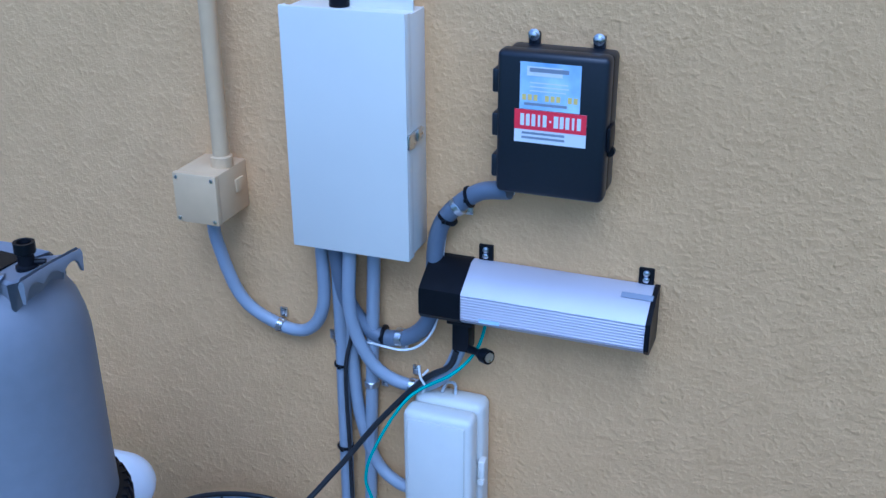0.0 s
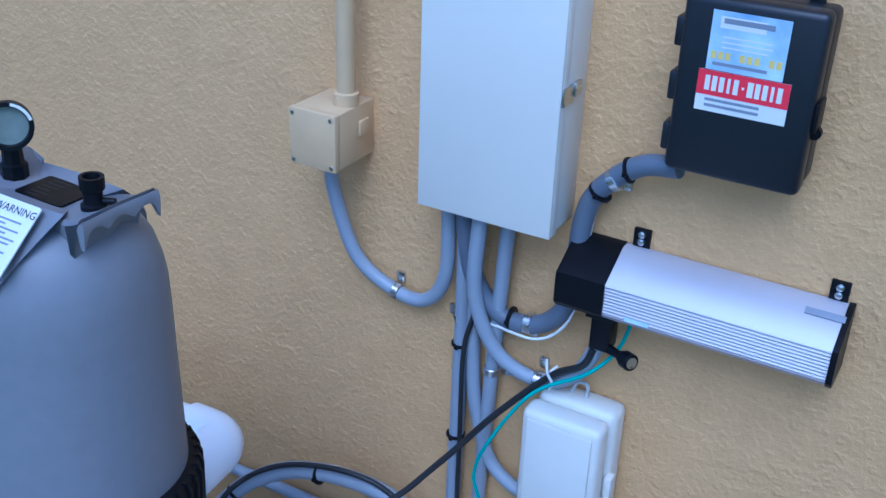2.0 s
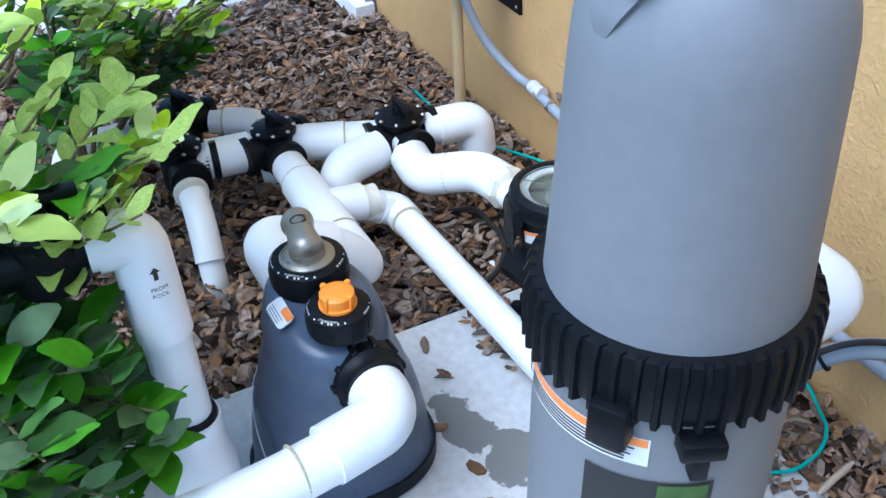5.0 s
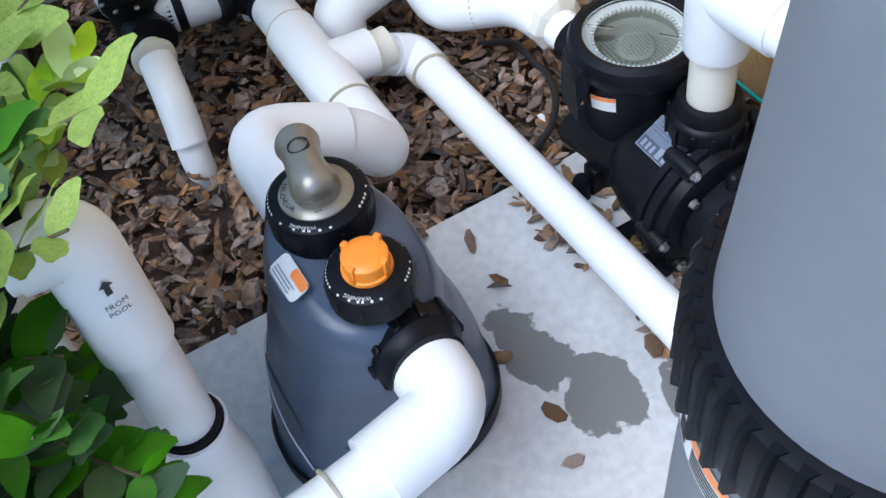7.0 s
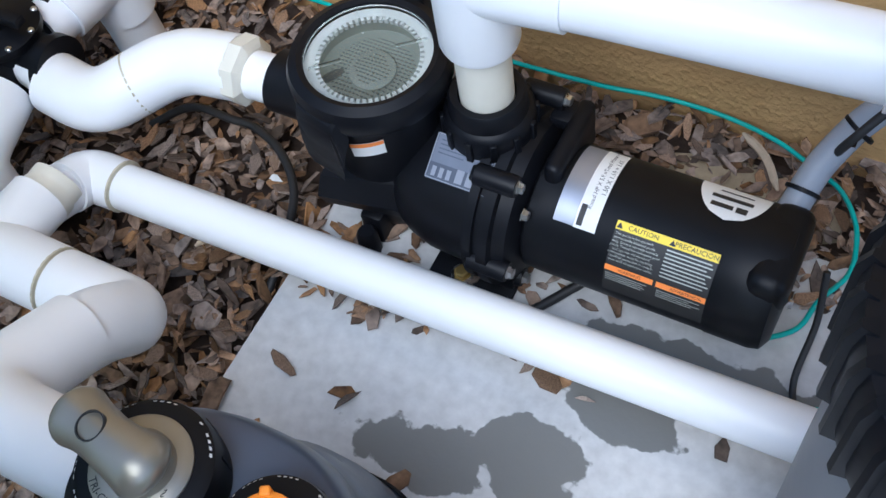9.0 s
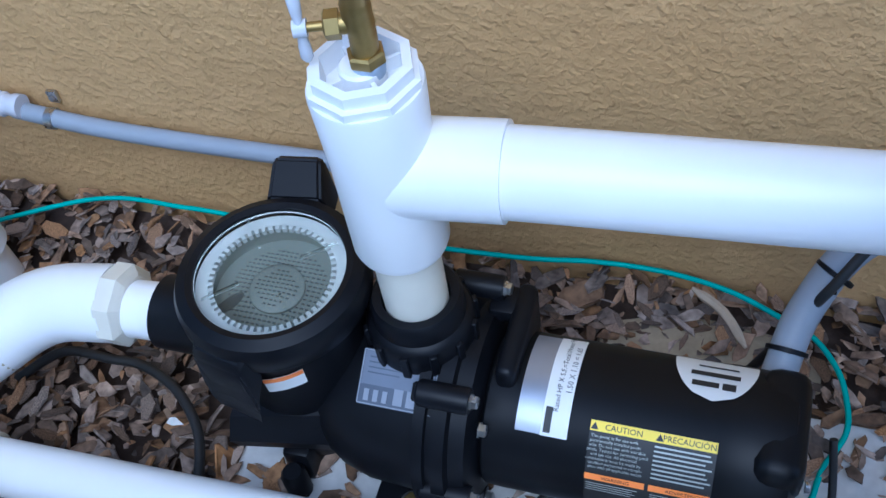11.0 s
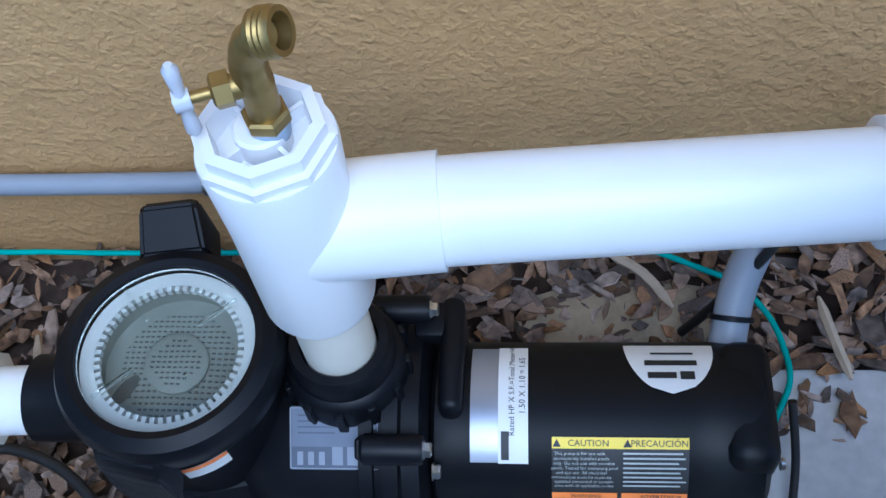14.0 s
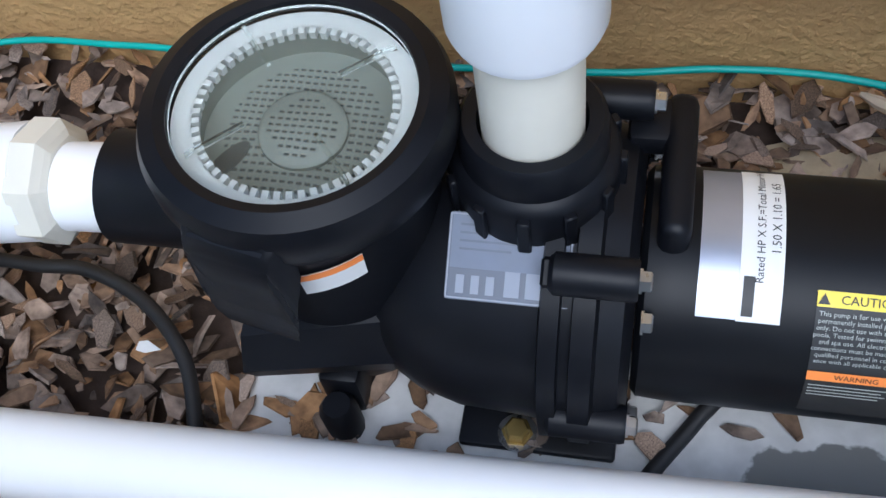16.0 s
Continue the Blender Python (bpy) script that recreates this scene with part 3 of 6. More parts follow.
def helio_box():
    t = thing("solar_controller", "black plastic solar heating controller with hinged lid", "controller box", at=(-0.362, 0, 1.118))
    bm = B()
    slab_box(bm, -0.078, 0.082, -0.04, 0.002, -0.107, 0.105, 0.008, 3)
    part("back_shell", bm, NAVY, t)
    bm = B()
    slab_box(bm, -0.083, 0.083, -0.075, -0.041, -0.111, 0.109, 0.009, 3)
    lid = part("lid", bm, NAVY, t)
    for z in (-0.072, -0.007, 0.06):
        bm = B()
        slab_box(bm, -0.0925, -0.081, -0.066, -0.03, z - 0.018, z + 0.018, 0.003)
        part("hinge", bm, NAVY, t)
    bm = B()
    slab_box(bm, 0.083, 0.0885, -0.07, -0.035, -0.03, 0.006, 0.002)
    lathe(bm, frame_of((0.086, -0.055, -0.033), (0, -1, 0)), [(0.008, -0.004), (0.008, 0.004)], 16)
    part("hasp", bm, BLACK, t)
    for x in (-0.046, 0.052):
        bm = B()
        slab_box(bm, x - 0.009, x + 0.009, -0.01, 0.0, 0.1, 0.124, 0.003)
        tab = part("mounting_tab", bm, NAVY, t)
        bm = B()
        lathe(bm, frame_of((x, -0.01, 0.119), (0, -1, 0)), [(0.009, 0), (0.009, 0.002), (0.0065, 0.003), (0.006, 0.008), (0.003, 0.0095)], 12)
        part("screw", bm, STEEL, tab)
    f = Matrix(((1, 0, 0, -0.002), (0, 0, -1, -0.0752), (0, 1, 0, 0.06), (0, 0, 0, 1)))
    bm = B()
    plate_on(bm, f, 0.09, 0.07, 0.0006)
    sticker = part("service_sticker", bm, SKYBLUE, t, "sky blue service sticker", smooth=False)
    up = f @ Matrix.Translation((0, 0, 0.0009))
    bm = B()
    bars(bm, flat(up @ Matrix.Translation((0, 0.029, 0))), 1, 0.07, 0.014, 0.01, 2)
    bars(bm, flat(up @ Matrix.Translation((0, 0.006, 0))), 3, 0.06, 0.002, 0.006, 4)
    part("print", bm, PAPER, sticker, smooth=False)
    bm = B()
    bars(bm, flat(up @ Matrix.Translation((0, 0.027, 0.0002))), 1, 0.062, 0.006, 0.01, 3)
    bars(bm, flat(up @ Matrix.Translation((0.002, -0.025, 0))), 1, 0.08, 0.004, 0.01, 6)
    part("dark_print", bm, GREY_INK, sticker, smooth=False)
    bm = B()
    for k in range(10):
        if k not in (3, 7):
            plate_on(bm, up @ Matrix.Translation((-0.038 + 0.0085 * k, -0.017, 0)), 0.006, 0.009, 0.0002)
    part("number_print", bm, GOLD_INK, sticker, smooth=False)
    g = f @ Matrix.Translation((0.002, -0.058, 0.0))
    bm = B()
    plate_on(bm, g @ Matrix.Translation((0, -0.003, 0)), 0.108, 0.05, 0.0005)
    lab = part("brand_label", bm, PAPER, t, "red and white maker's label", smooth=False)
    bm = B()
    plate_on(bm, g @ Matrix.Translation((0, 0.007, 0.0006)), 0.108, 0.03, 0.0004)
    part("red_field", bm, RED, lab, smooth=False)
    bm = B()
    for k, w in enumerate((1, 1, 1, 0.6, 1, 0.5, 1.2, 1, 1, 0.6, 1)):
        plate_on(bm, g @ Matrix.Translation((-0.042 + 0.0085 * k, 0.007, 0.0011)), 0.0058 * w, 0.003 if k == 5 else 0.018, 0.0003)
    part("white_print", bm, PAPER, lab, smooth=False)
    bm = B()
    bars(bm, flat(g @ Matrix.Translation((0, -0.0115, 0.0009))), 2, 0.085, 0.0035, 0.007, 2)
    part("print", bm, GREY_INK, lab, smooth=False)


helio_box()


def ozone_unit():
    t = thing("ozone_generator", "silver finned aluminium ozone unit with black end caps", "ozone unit", at=(-0.35, 0, 0.81))

    def prof(grow=0.0, fins=False):
        out = [(-0.004, 0.045 + grow), (-0.02, 0.045 + grow), (-0.075 - grow, 0.012)]
        if fins:
            for k in range(9):
                z = 0.009 - 0.005 * k
                out += [(-0.0765, z), (-0.0735, z - 0.0025)]
        else:
            out += [(-0.077 - grow, 0.0)]
        out += [(-0.077 - grow, -0.034), (-0.07, -0.042 - grow), (-0.03, -0.045 - grow), (-0.004, -0.045 - grow)]
        return out
    bm = B()
    rings(bm, [[Vector((x, y, z)) for y, z in prof(0, True)] for x in (-0.15, 0.15)])
    body = part("housing", bm, ALU, t)
    bm = B()
    rings(bm, [[Vector((x, y, z)) for y, z in prof(0.002)] for x in (-0.222, -0.15)])
    part("end_cap", bm, BLACK, t)
    bm = B()
    rings(bm, [[Vector((x, y, z)) for y, z in prof(0.002)] for x in (0.15, 0.158)])
    part("end_plate", bm, BLACK, t)
    bm = B()
    plate_on(bm, frame_of((0.128, -0.036, 0.0365), (0, -0.5, 0.86)), 0.05, 0.01, 0.0008)
    part("small_label", bm, GREY_INK, body, smooth=False)
    bm = B()
    plate_on(bm, Matrix(((1, 0, 0, -0.1), (0, 0, -1, -0.0775), (0, 1, 0, -0.03), (0, 0, 0, 1))), 0.035, 0.007, 0.0006)
    part("blue_label", bm, SKYBLUE, body, smooth=False)
    for x in (-0.13, 0.135):
        bm = B()
        slab_box(bm, x - 0.012, x + 0.012, -0.006, 0.0, 0.035, 0.072, 0.001)
        br = part("bracket", bm, BLACK, t)
        for z in (0.053, 0.064):
            bm = B()
            lathe(bm, frame_of((x, -0.006, z), (0, -1, 0)), [(0.0055, 0), (0.005, 0.003), (0.002, 0.0045)], 12)
            part("screw", bm, STEEL, br)
    bm = B()
    slab_box(bm, -0.18, -0.135, -0.06, -0.02, -0.056, -0.045, 0.002)
    slab_box(bm, -0.172, -0.142, -0.056, -0.022, -0.108, -0.054, 0.003)
    arm = part("switch_arm", bm, BLACK, t)
    bm = B()
    tube(bm, [(-0.15, -0.045, -0.104), (-0.125, -0.06, -0.1), (-0.112, -0.068, -0.098)], [0.008, 0.006, 0.012], 14)
    tube(bm, [(-0.112, -0.068, -0.098), (-0.1, -0.076, -0.096)], 0.0125, 14)
    part("plug", bm, BLACK, t)
    bm = B()
    lathe(bm, frame_of((-0.0995, -0.0765, -0.096), (0.75, -0.5, 0.1)), [(0.0085, 0), (0.0085, 0.0015)], 14)
    part("plug_tip", bm, STEEL, t)


ozone_unit()


def weather_box():
    t = thing("weatherproof_box", "pale beige plastic weatherproof timer box on the wall", "electrical box", at=(-0.535, 0, 0.36))
    bm = B()
    slab_box(bm, -0.062, 0.066, -0.05, 0.002, 0.0, 0.235, 0.014, 3)
    part("base", bm, CREAM, t)
    bm = B()
    slab_box(bm, -0.065, 0.061, -0.095, -0.051, -0.002, 0.23, 0.012, 3)
    cover = part("cover", bm, CREAM, t)
    bm = B()
    slab_box(bm, -0.054, 0.05, -0.0985, -0.094, 0.01, 0.217, 0.003, 2)
    part("raised_panel", bm, CREAM, cover)
    for z in (0.19, 0.075):
        bm = B()
        slab_box(bm, -0.075, -0.063, -0.055, -0.04, z - 0.012, z + 0.012, 0.002)
        part("hinge", bm, PVC, t)
    bm = B()
    slab_box(bm, 0.062, 0.074, -0.06, -0.04, 0.095, 0.13, 0.002)
    lathe(bm, frame_of((0.069, -0.062, 0.09), (0, -1, 0)), [(0.006, -0.006), (0.006, 0.002)], 14)
    part("latch", bm, CREAM, t)
    bm = B()
    tube(bm, bend([(-0.02, -0.025, 0.225), (-0.01, -0.02, 0.256), (0.008, -0.02, 0.256), (0.008, -0.025, 0.225)], 0.012, 5), 0.0028, 8)
    loop = part("mounting_eye", bm, material("clear_eye", (0.5, 0.52, 0.53), 0.3), t)
    return t


weather_box()


def conduit(label, pts, r=0.0115, mat=CONDUIT, straps=(), n=8, name="conduit"):
    t = thing(name, label, "conduit", group="grey conduits on the wall")
    bm = B()
    tube(bm, spline(pts, n), r, 16)
    part("pipe", bm, mat, t)
    for p, d, side in straps:
        p, d, side = Vector(p), Vector(d).normalized(), Vector(side)
        bm = B()
        lathe(bm, frame_of(p - d * 0.006, d), [(r + 0.0012, 0), (r + 0.0022, 0.001), (r + 0.0022, 0.011), (r + 0.0012, 0.012)], 18)
        q = p + side * (r + 0.009)
        q.y = -0.004
        slab_box(bm, q.x - 0.007, q.x + 0.007, q.y - 0.002, q.y + 0.003, q.z - 0.009, q.z + 0.009, 0.001)
        strap = part("strap", bm, STEEL, t)
        bm = B()
        lathe(bm, frame_of((q.x, q.y - 0.002, q.z), (0, -1, 0)), [(0.0045, 0), (0.004, 0.003)], 6)
        part("screw", bm, STEEL, strap)
    return t


conduit("grey flexible conduit looping from junction box to cabinet", [(-0.968, -0.05, 0.892), (-0.972, -0.04, 0.83), (-0.94, -0.025, 0.715), (-0.868, -0.018, 0.668), (-0.81, -0.02, 0.672), (-0.772, -0.03, 0.735), (-0.765, -0.04, 0.87)], straps=[((-0.868, -0.018, 0.668), (1, 0, -0.2), (0, 0, 1))])
conduit("grey conduit running down the wall below the cabinet", [(-0.735, -0.04, 0.87), (-0.742, -0.025, 0.72), (-0.747, -0.016, 0.6), (-0.75, -0.016, 0.3), (-0.75, -0.02, 0.15)], r=0.0125, straps=[((-0.747, -0.016, 0.66), (0, 0, 1), (-1, 0, 0))])
conduit("grey flexible conduit looping to the ozone unit", [(-0.702, -0.06, 0.87), (-0.71, -0.05, 0.73), (-0.675, -0.035, 0.63), (-0.607, -0.025, 0.597), (-0.545, -0.035, 0.635), (-0.51, -0.04, 0.705)], straps=[((-0.607, -0.025, 0.597), (1, 0, -0.1), (0, 0, 1))])
conduit("grey conduit behind the looped ones", [(-0.668, -0.035, 0.87), (-0.682, -0.022, 0.7), (-0.69, -0.016, 0.58), (-0.7, -0.016, 0.35), (-0.705, -0.02, 0.1)], straps=[((-0.69, -0.016, 0.58), (0, 0, 1), (1, 0, 0))])
conduit("grey conduit bending into the weatherproof box", [(-0.728, -0.016, 0.7), (-0.722, -0.016, 0.55), (-0.708, -0.016, 0.47), (-0.682, -0.018, 0.405), (-0.637, -0.025, 0.377), (-0.595, -0.028, 0.375)])
conduit("dark grey conduit curving up to the solar controller", [(-0.43, -0.045, 1.0), (-0.485, -0.035, 0.985), (-0.54, -0.025, 0.935), (-0.562, -0.02, 0.88), (-0.568, -0.02, 0.79), (-0.575, -0.025, 0.735), (-0.615, -0.022, 0.693), (-0.677, -0.022, 0.688), (-0.725, -0.03, 0.75), (-0.738, -0.045, 0.87)], r=0.0145, mat=material("dark_grey_conduit", (0.13, 0.15, 0.19), 0.45, var=0.1), straps=[((-0.52, -0.028, 0.955), (1, 0, 0.7), (0.4, 0, -0.6)), ((-0.63, -0.022, 0.69), (1, 0, 0), (0, 0, -1))])
bm = B()
tube(bm, spline([(-0.43, -0.02, 0.985), (-0.5, -0.012, 0.965), (-0.545, -0.012, 0.905), (-0.555, -0.02, 0.8), (-0.565, -0.03, 0.72), (-0.61, -0.035, 0.675), (-0.69, -0.03, 0.672)]), 0.0022, 8)
tagged(part("signal_wire", bm, PAPER), "thin pale wire strapped along the dark conduit", "wire")
conduit("grey conduit running low along the wall", [(-2.13, -0.022, 0.158), (-2.0, -0.022, 0.143), (-1.8, -0.022, 0.139), (-1.4, -0.022, 0.142), (-1.0, -0.022, 0.15), (-0.7, -0.022, 0.15)], straps=[((-1.692, -0.022, 0.139), (1, 0, 0), (0, 0, 1)), ((-2.08, -0.022, 0.15), (1, 0, 0), (0, 0, 1))])
conduit("large grey conduit arching from pump motor to wall", [(-1.2, -0.225, 0.11), (-1.195, -0.19, 0.125), (-1.18, -0.14, 0.16), (-1.14, -0.09, 0.205), (-1.06, -0.065, 0.25), (-0.95, -0.055, 0.275), (-0.85, -0.045, 0.26), (-0.76, -0.035, 0.19), (-0.73, -0.03, 0.1)], r=0.0165)
for label, pts, r, mat, name in (
    ("black cable drooping from the ozone unit to the tank", [(-0.515, -0.05, 0.7), (-0.53, -0.05, 0.665), (-0.58, -0.045, 0.625), (-0.66, -0.055, 0.53), (-0.74, -0.08, 0.42), (-0.82, -0.13, 0.33), (-0.93, -0.19, 0.29)], 0.0055, RUBBER, "cable"),
    ("green ground wire twisted beside the black cable", [(-0.47, -0.02, 0.76), (-0.485, -0.03, 0.7), (-0.52, -0.05, 0.655), (-0.6, -0.06, 0.595), (-0.66, -0.07, 0.49), (-0.69, -0.06, 0.4), (-0.68, -0.05, 0.3), (-0.7, -0.06, 0.0)], 0.0028, TEAL, "ground_wire"),
    ("black cable tied down between the conduits", [(-0.72, -0.03, 0.68), (-0.733, -0.035, 0.6), (-0.732, -0.035, 0.4), (-0.735, -0.04, 0.15), (-0.76, -0.08, 0.0)], 0.004, RUBBER, "cable"),
    ("green wire lying along the foot of the wall", [(-2.6, -0.12, -0.01), (-2.3, -0.13, 0.0), (-2.23, -0.112, 0.01), (-2.07, -0.034, 0.014), (-1.94, -0.026, 0.014), (-1.84, -0.028, 0.014), (-1.65, -0.026, 0.01), (-1.495, -0.023, 0.012), (-1.406, -0.014, 0.014), (-1.324, -0.014, 0.014), (-1.252, -0.027, 0.014), (-1.195, -0.051, 0.013), (-1.158, -0.07, 0.012), (-1.132, -0.104, 0.012), (-1.12, -0.14, 0.012), (-1.118, -0.18, 0.012), (-1.138, -0.225, 0.011), (-1.15, -0.268, 0.01), (-1.19, -0.3, 0.006)], 0.0032, TEAL, "ground_wire"),
    ("green wire curling on the mulch beside the tank", [(-1.12, -0.36, 0.012), (-1.0, -0.32, 0.012), (-0.88, -0.28, 0.015), (-0.8, -0.22, 0.02), (-0.78, -0.14, 0.04), (-0.8, -0.09, 0.1)], 0.0032, TEAL, "ground_wire"),
    ("black cable looping out of the mulch by the pump", [(-2.05, -0.3, -0.01), (-1.99, -0.265, 0.018), (-1.925, -0.262, 0.018), (-1.885, -0.262, 0.018), (-1.832, -0.283, 0.016), (-1.786, -0.326, 0.014), (-1.762, -0.38, 0.01), (-1.757, -0.42, -0.005), (-1.757, -0.46, -0.03)], 0.006, RUBBER, "cable"),
    ("black cable running over the slab under the motor", [(-1.36, -0.19, 0.05), (-1.385, -0.29, 0.015), (-1.407, -0.326, 0.007), (-1.434, -0.366, 0.006), (-1.46, -0.41, 0.006)], 0.006, RUBBER, "cable"),
    ("black flexible cord along the slab at the motor end", [(-1.14, -0.24, 0.1), (-1.132, -0.275, 0.05), (-1.133, -0.328, 0.008), (-1.117, -0.369, 0.005), (-1.09, -0.41, 0.005)], 0.004, RUBBER, "cable"),
    ("black cable strapped over the large conduit", [(-1.22, -0.13, 0.02), (-1.2, -0.14, 0.09), (-1.165, -0.14, 0.19), (-1.12, -0.1, 0.24), (-1.04, -0.08, 0.282), (-0.93, -0.07, 0.305), (-0.85, -0.055, 0.28), (-0.76, -0.05, 0.2)], 0.005, RUBBER, "cable"),
):
    bm = B()
    tube(bm, spline(pts, 10), r, 10)
    tagged(part(name, bm, mat), label, "cable")
for p, d, r in (((-0.747, -0.016, 0.61), (0, 0, 1), 0.0145), ((-0.75, -0.016, 0.43), (0, 0, 1), 0.0145), ((-0.54, -0.025, 0.93), (0.5, 0, 0.8), 0.0165), ((-0.5, -0.033, 0.975), (1, 0, 0.4), 0.0165), ((-0.66, -0.022, 0.689), (1, 0, 0), 0.0165), ((-1.16, -0.113, 0.183), (0.5, 0.6, 0.6), 0.0185), ((-1.192, -0.175, 0.135), (0.1, 0.8, 0.5), 0.0185), ((-1.0, -0.06, 0.264), (1, 0, 0.2), 0.0185)):
    bm = B()
    lathe(bm, frame_of(p, d), [(r, -0.0025), (r + 0.0015, -0.002), (r + 0.0015, 0.002), (r, 0.0025)], 18)
    e = Vector(p) + Vector((0, -r, 0))
    slab_box(bm, e.x - 0.003, e.x + 0.003, e.y - 0.004, e.y, e.z - 0.003, e.z + 0.003, 0.0)
    tagged(part("cable_tie", bm, BLACK), "black cable tie pulled round a conduit", "cable tie", group="cable ties")
bm = B()
tube(bm, spline([(-0.583, -0.055, 0.66), (-0.578, -0.06, 0.64), (-0.572, -0.055, 0.622), (-0.58, -0.045, 0.6)], 5), 0.0022, 6)
tube(bm, spline([(-0.565, -0.055, 0.655), (-0.574, -0.06, 0.645)], 3), 0.002, 6)
tagged(part("cable_tie", bm, PAPER), "white cable tie round the drooping cable", "cable tie", group="cable ties")


def actuator():
    t = thing("valve_actuator", "black box on a black angle bracket screwed to the wall", "junction box", at=(-2.3, 0, 0))
    bm = B()
    slab_box(bm, -0.06, 0.06, -0.008, 0.0, 0.3, 0.43, 0.002)
    rows = [[Vector((-0.05, -0.008, 0.31)), Vector((-0.05, -0.075, 0.37)), Vector((-0.05, -0.075, 0.4)), Vector((-0.05, -0.008, 0.42))]]
    rows.append([Vector((-0.042, v.y, v.z)) for v in rows[0]])
    rings(bm, rows)
    br = part("bracket", bm, BLACK, t, smooth=False)
    for x, z in ((0.045, 0.315), (0.045, 0.415)):
        bm = B()
        lathe(bm, frame_of((x, -0.008, z), (0, -1, 0)), [(0.004, 0), (0.003, 0.002)], 8)
        part("screw", bm, STEEL, br)
    bm = B()
    slab_box(bm, -0.06, 0.02, -0.17, -0.06, 0.385, 0.46, 0.006, 2)
    slab_box(bm, -0.064, 0.024, -0.174, -0.056, 0.382, 0.392, 0.002, 1)
    part("housing", bm, BLACK, t)
    bm = B()
    slab_box(bm, -0.045, 0.008, -0.14, -0.08, 0.365, 0.384, 0.004)
    part("base", bm, BLACK, t)
    return t


actuator()
t = thing("pipe_post", "tan pipe post standing in the mulch under the black box", "post")
bm = B()
tube(bm, [(-2.335, -0.115, -0.05), (-2.335, -0.115, 0.37)], 0.013, 18)
part("pipe", bm, TAN, t)
conduit("grey flexible conduit drooping from the black box to the wall", [(-2.3, -0.115, 0.372), (-2.295, -0.11, 0.33), (-2.27, -0.075, 0.24), (-2.21, -0.035, 0.175), (-2.13, -0.022, 0.166)], r=0.0105)
bm = B()
lathe(bm, frame_of((-2.16, -0.0235, 0.167), (1, 0, 0)), [(0.014, 0), (0.016, 0.003), (0.016, 0.02), (0.0135, 0.022), (0.0135, 0.032), (0.015, 0.034), (0.015, 0.045)], 16)
tagged(part("conduit_coupling", bm, SILVER), "silver conduit coupling at the end of the flexible conduit", "coupling")


# ---- white plumbing ----
def pvc(label, runs, name="pvc_pipe", fittings=(), rings_at=(), r=0.0365):
    """One glued run: plain pipe along each line, and thicker fittings and glue rings on it."""
    t = thing(name, label, "pipe", group="white pool plumbing")
    for pts, rad in runs:
        bm = B()
        tube(bm, bend(pts, 0.055), rad, 28)
        part("pipe", bm, PVC, t)
    for pts, rad in fittings:
        bm = B()
        line = bend(pts, 0.06)
        tube(bm, line, rad, 28)
        part("elbow" if len(pts) > 2 else "coupling", bm, PVC, t)
    for p, d, rad in rings_at:
        bm = B()
        lathe(bm, frame_of(p, d), [(rad, -0.002), (rad + 0.0012, -0.0012), (rad + 0.0012, 0.0012), (rad, 0.002)], 28)
        part("glue_ring", bm, RING, t, "tan glue stain")
    return t


# chlorinator feed along the mulch with its tee
Z = 0.115
pvc("white plastic pipe from valve through tee to chlorinator inlet",
    [([(-2.26, -0.59, Z), (-1.82, -0.594, Z)], 0.037)],
    fittings=[([(-2.13, -0.592, Z), (-1.915, -0.594, Z)], 0.0425), ([(-2.02, -0.6, Z), (-2.02, -0.505, Z - 0.01)], 0.0385),
              ([(-1.91, -0.594, Z), (-1.8, -0.594, Z), (-1.797, -0.63, 0.17), (-1.8, -0.7, 0.215)], 0.0415),
              ([(-1.799, -0.655, 0.19), (-1.805, -0.772, 0.25), (-1.63, -0.772, 0.25)], 0.0435)],
    rings_at=[((-2.13, -0.592, Z), (1, 0, 0), 0.0415), ((-1.915, -0.594, Z), (1, 0, 0), 0.0415)])
# long pipe to the tank
pvc("long straight white pipe from tee to filter tank base",
    [([(-2.02, -0.5, 0.09), (-2.02, -0.432, 0.06), (-1.05, -0.415, 0.078), (-1.0, -0.5, 0.08)], 0.0302)],
    fittings=[([(-2.02, -0.47, 0.08), (-2.02, -0.432, 0.061), (-1.965, -0.431, 0.0615)], 0.0345)],
    rings_at=[((-2.02, -0.495, 0.1), (0, 1, 0), 0.033), ((-1.965, -0.431, 0.0615), (1, 0, 0), 0.0335)])
bm = B()
lathe(bm, frame_of((-2.02, -0.508, 0.1), (0, 1, 0)), [(0.033, 0), (0.035, 0.004), (0.035, 0.016), (0.033, 0.02), (0.0335, 0.024), (0.0335, 0.036)], 28)
tagged(part("reducer_bushing", bm, BUSH), "ivory reducer bushing glued into the tee", "bushing", group="ivory bushings")
# chlorinator outlet
pvc("thick white outlet elbow and pipe leaving the chlorinator",
    [([(-1.4, -0.755, 0.255), (-1.3, -0.755, 0.25), (-1.275, -0.95, 0.245), (-1.27, -1.4, 0.24)], 0.0375)],
    fittings=[([(-1.39, -0.755, 0.255), (-1.31, -0.755, 0.25), (-1.29, -0.86, 0.248)], 0.0435)],
    rings_at=[((-1.283, -0.905, 0.247), (0.1, -1, 0), 0.0385)])
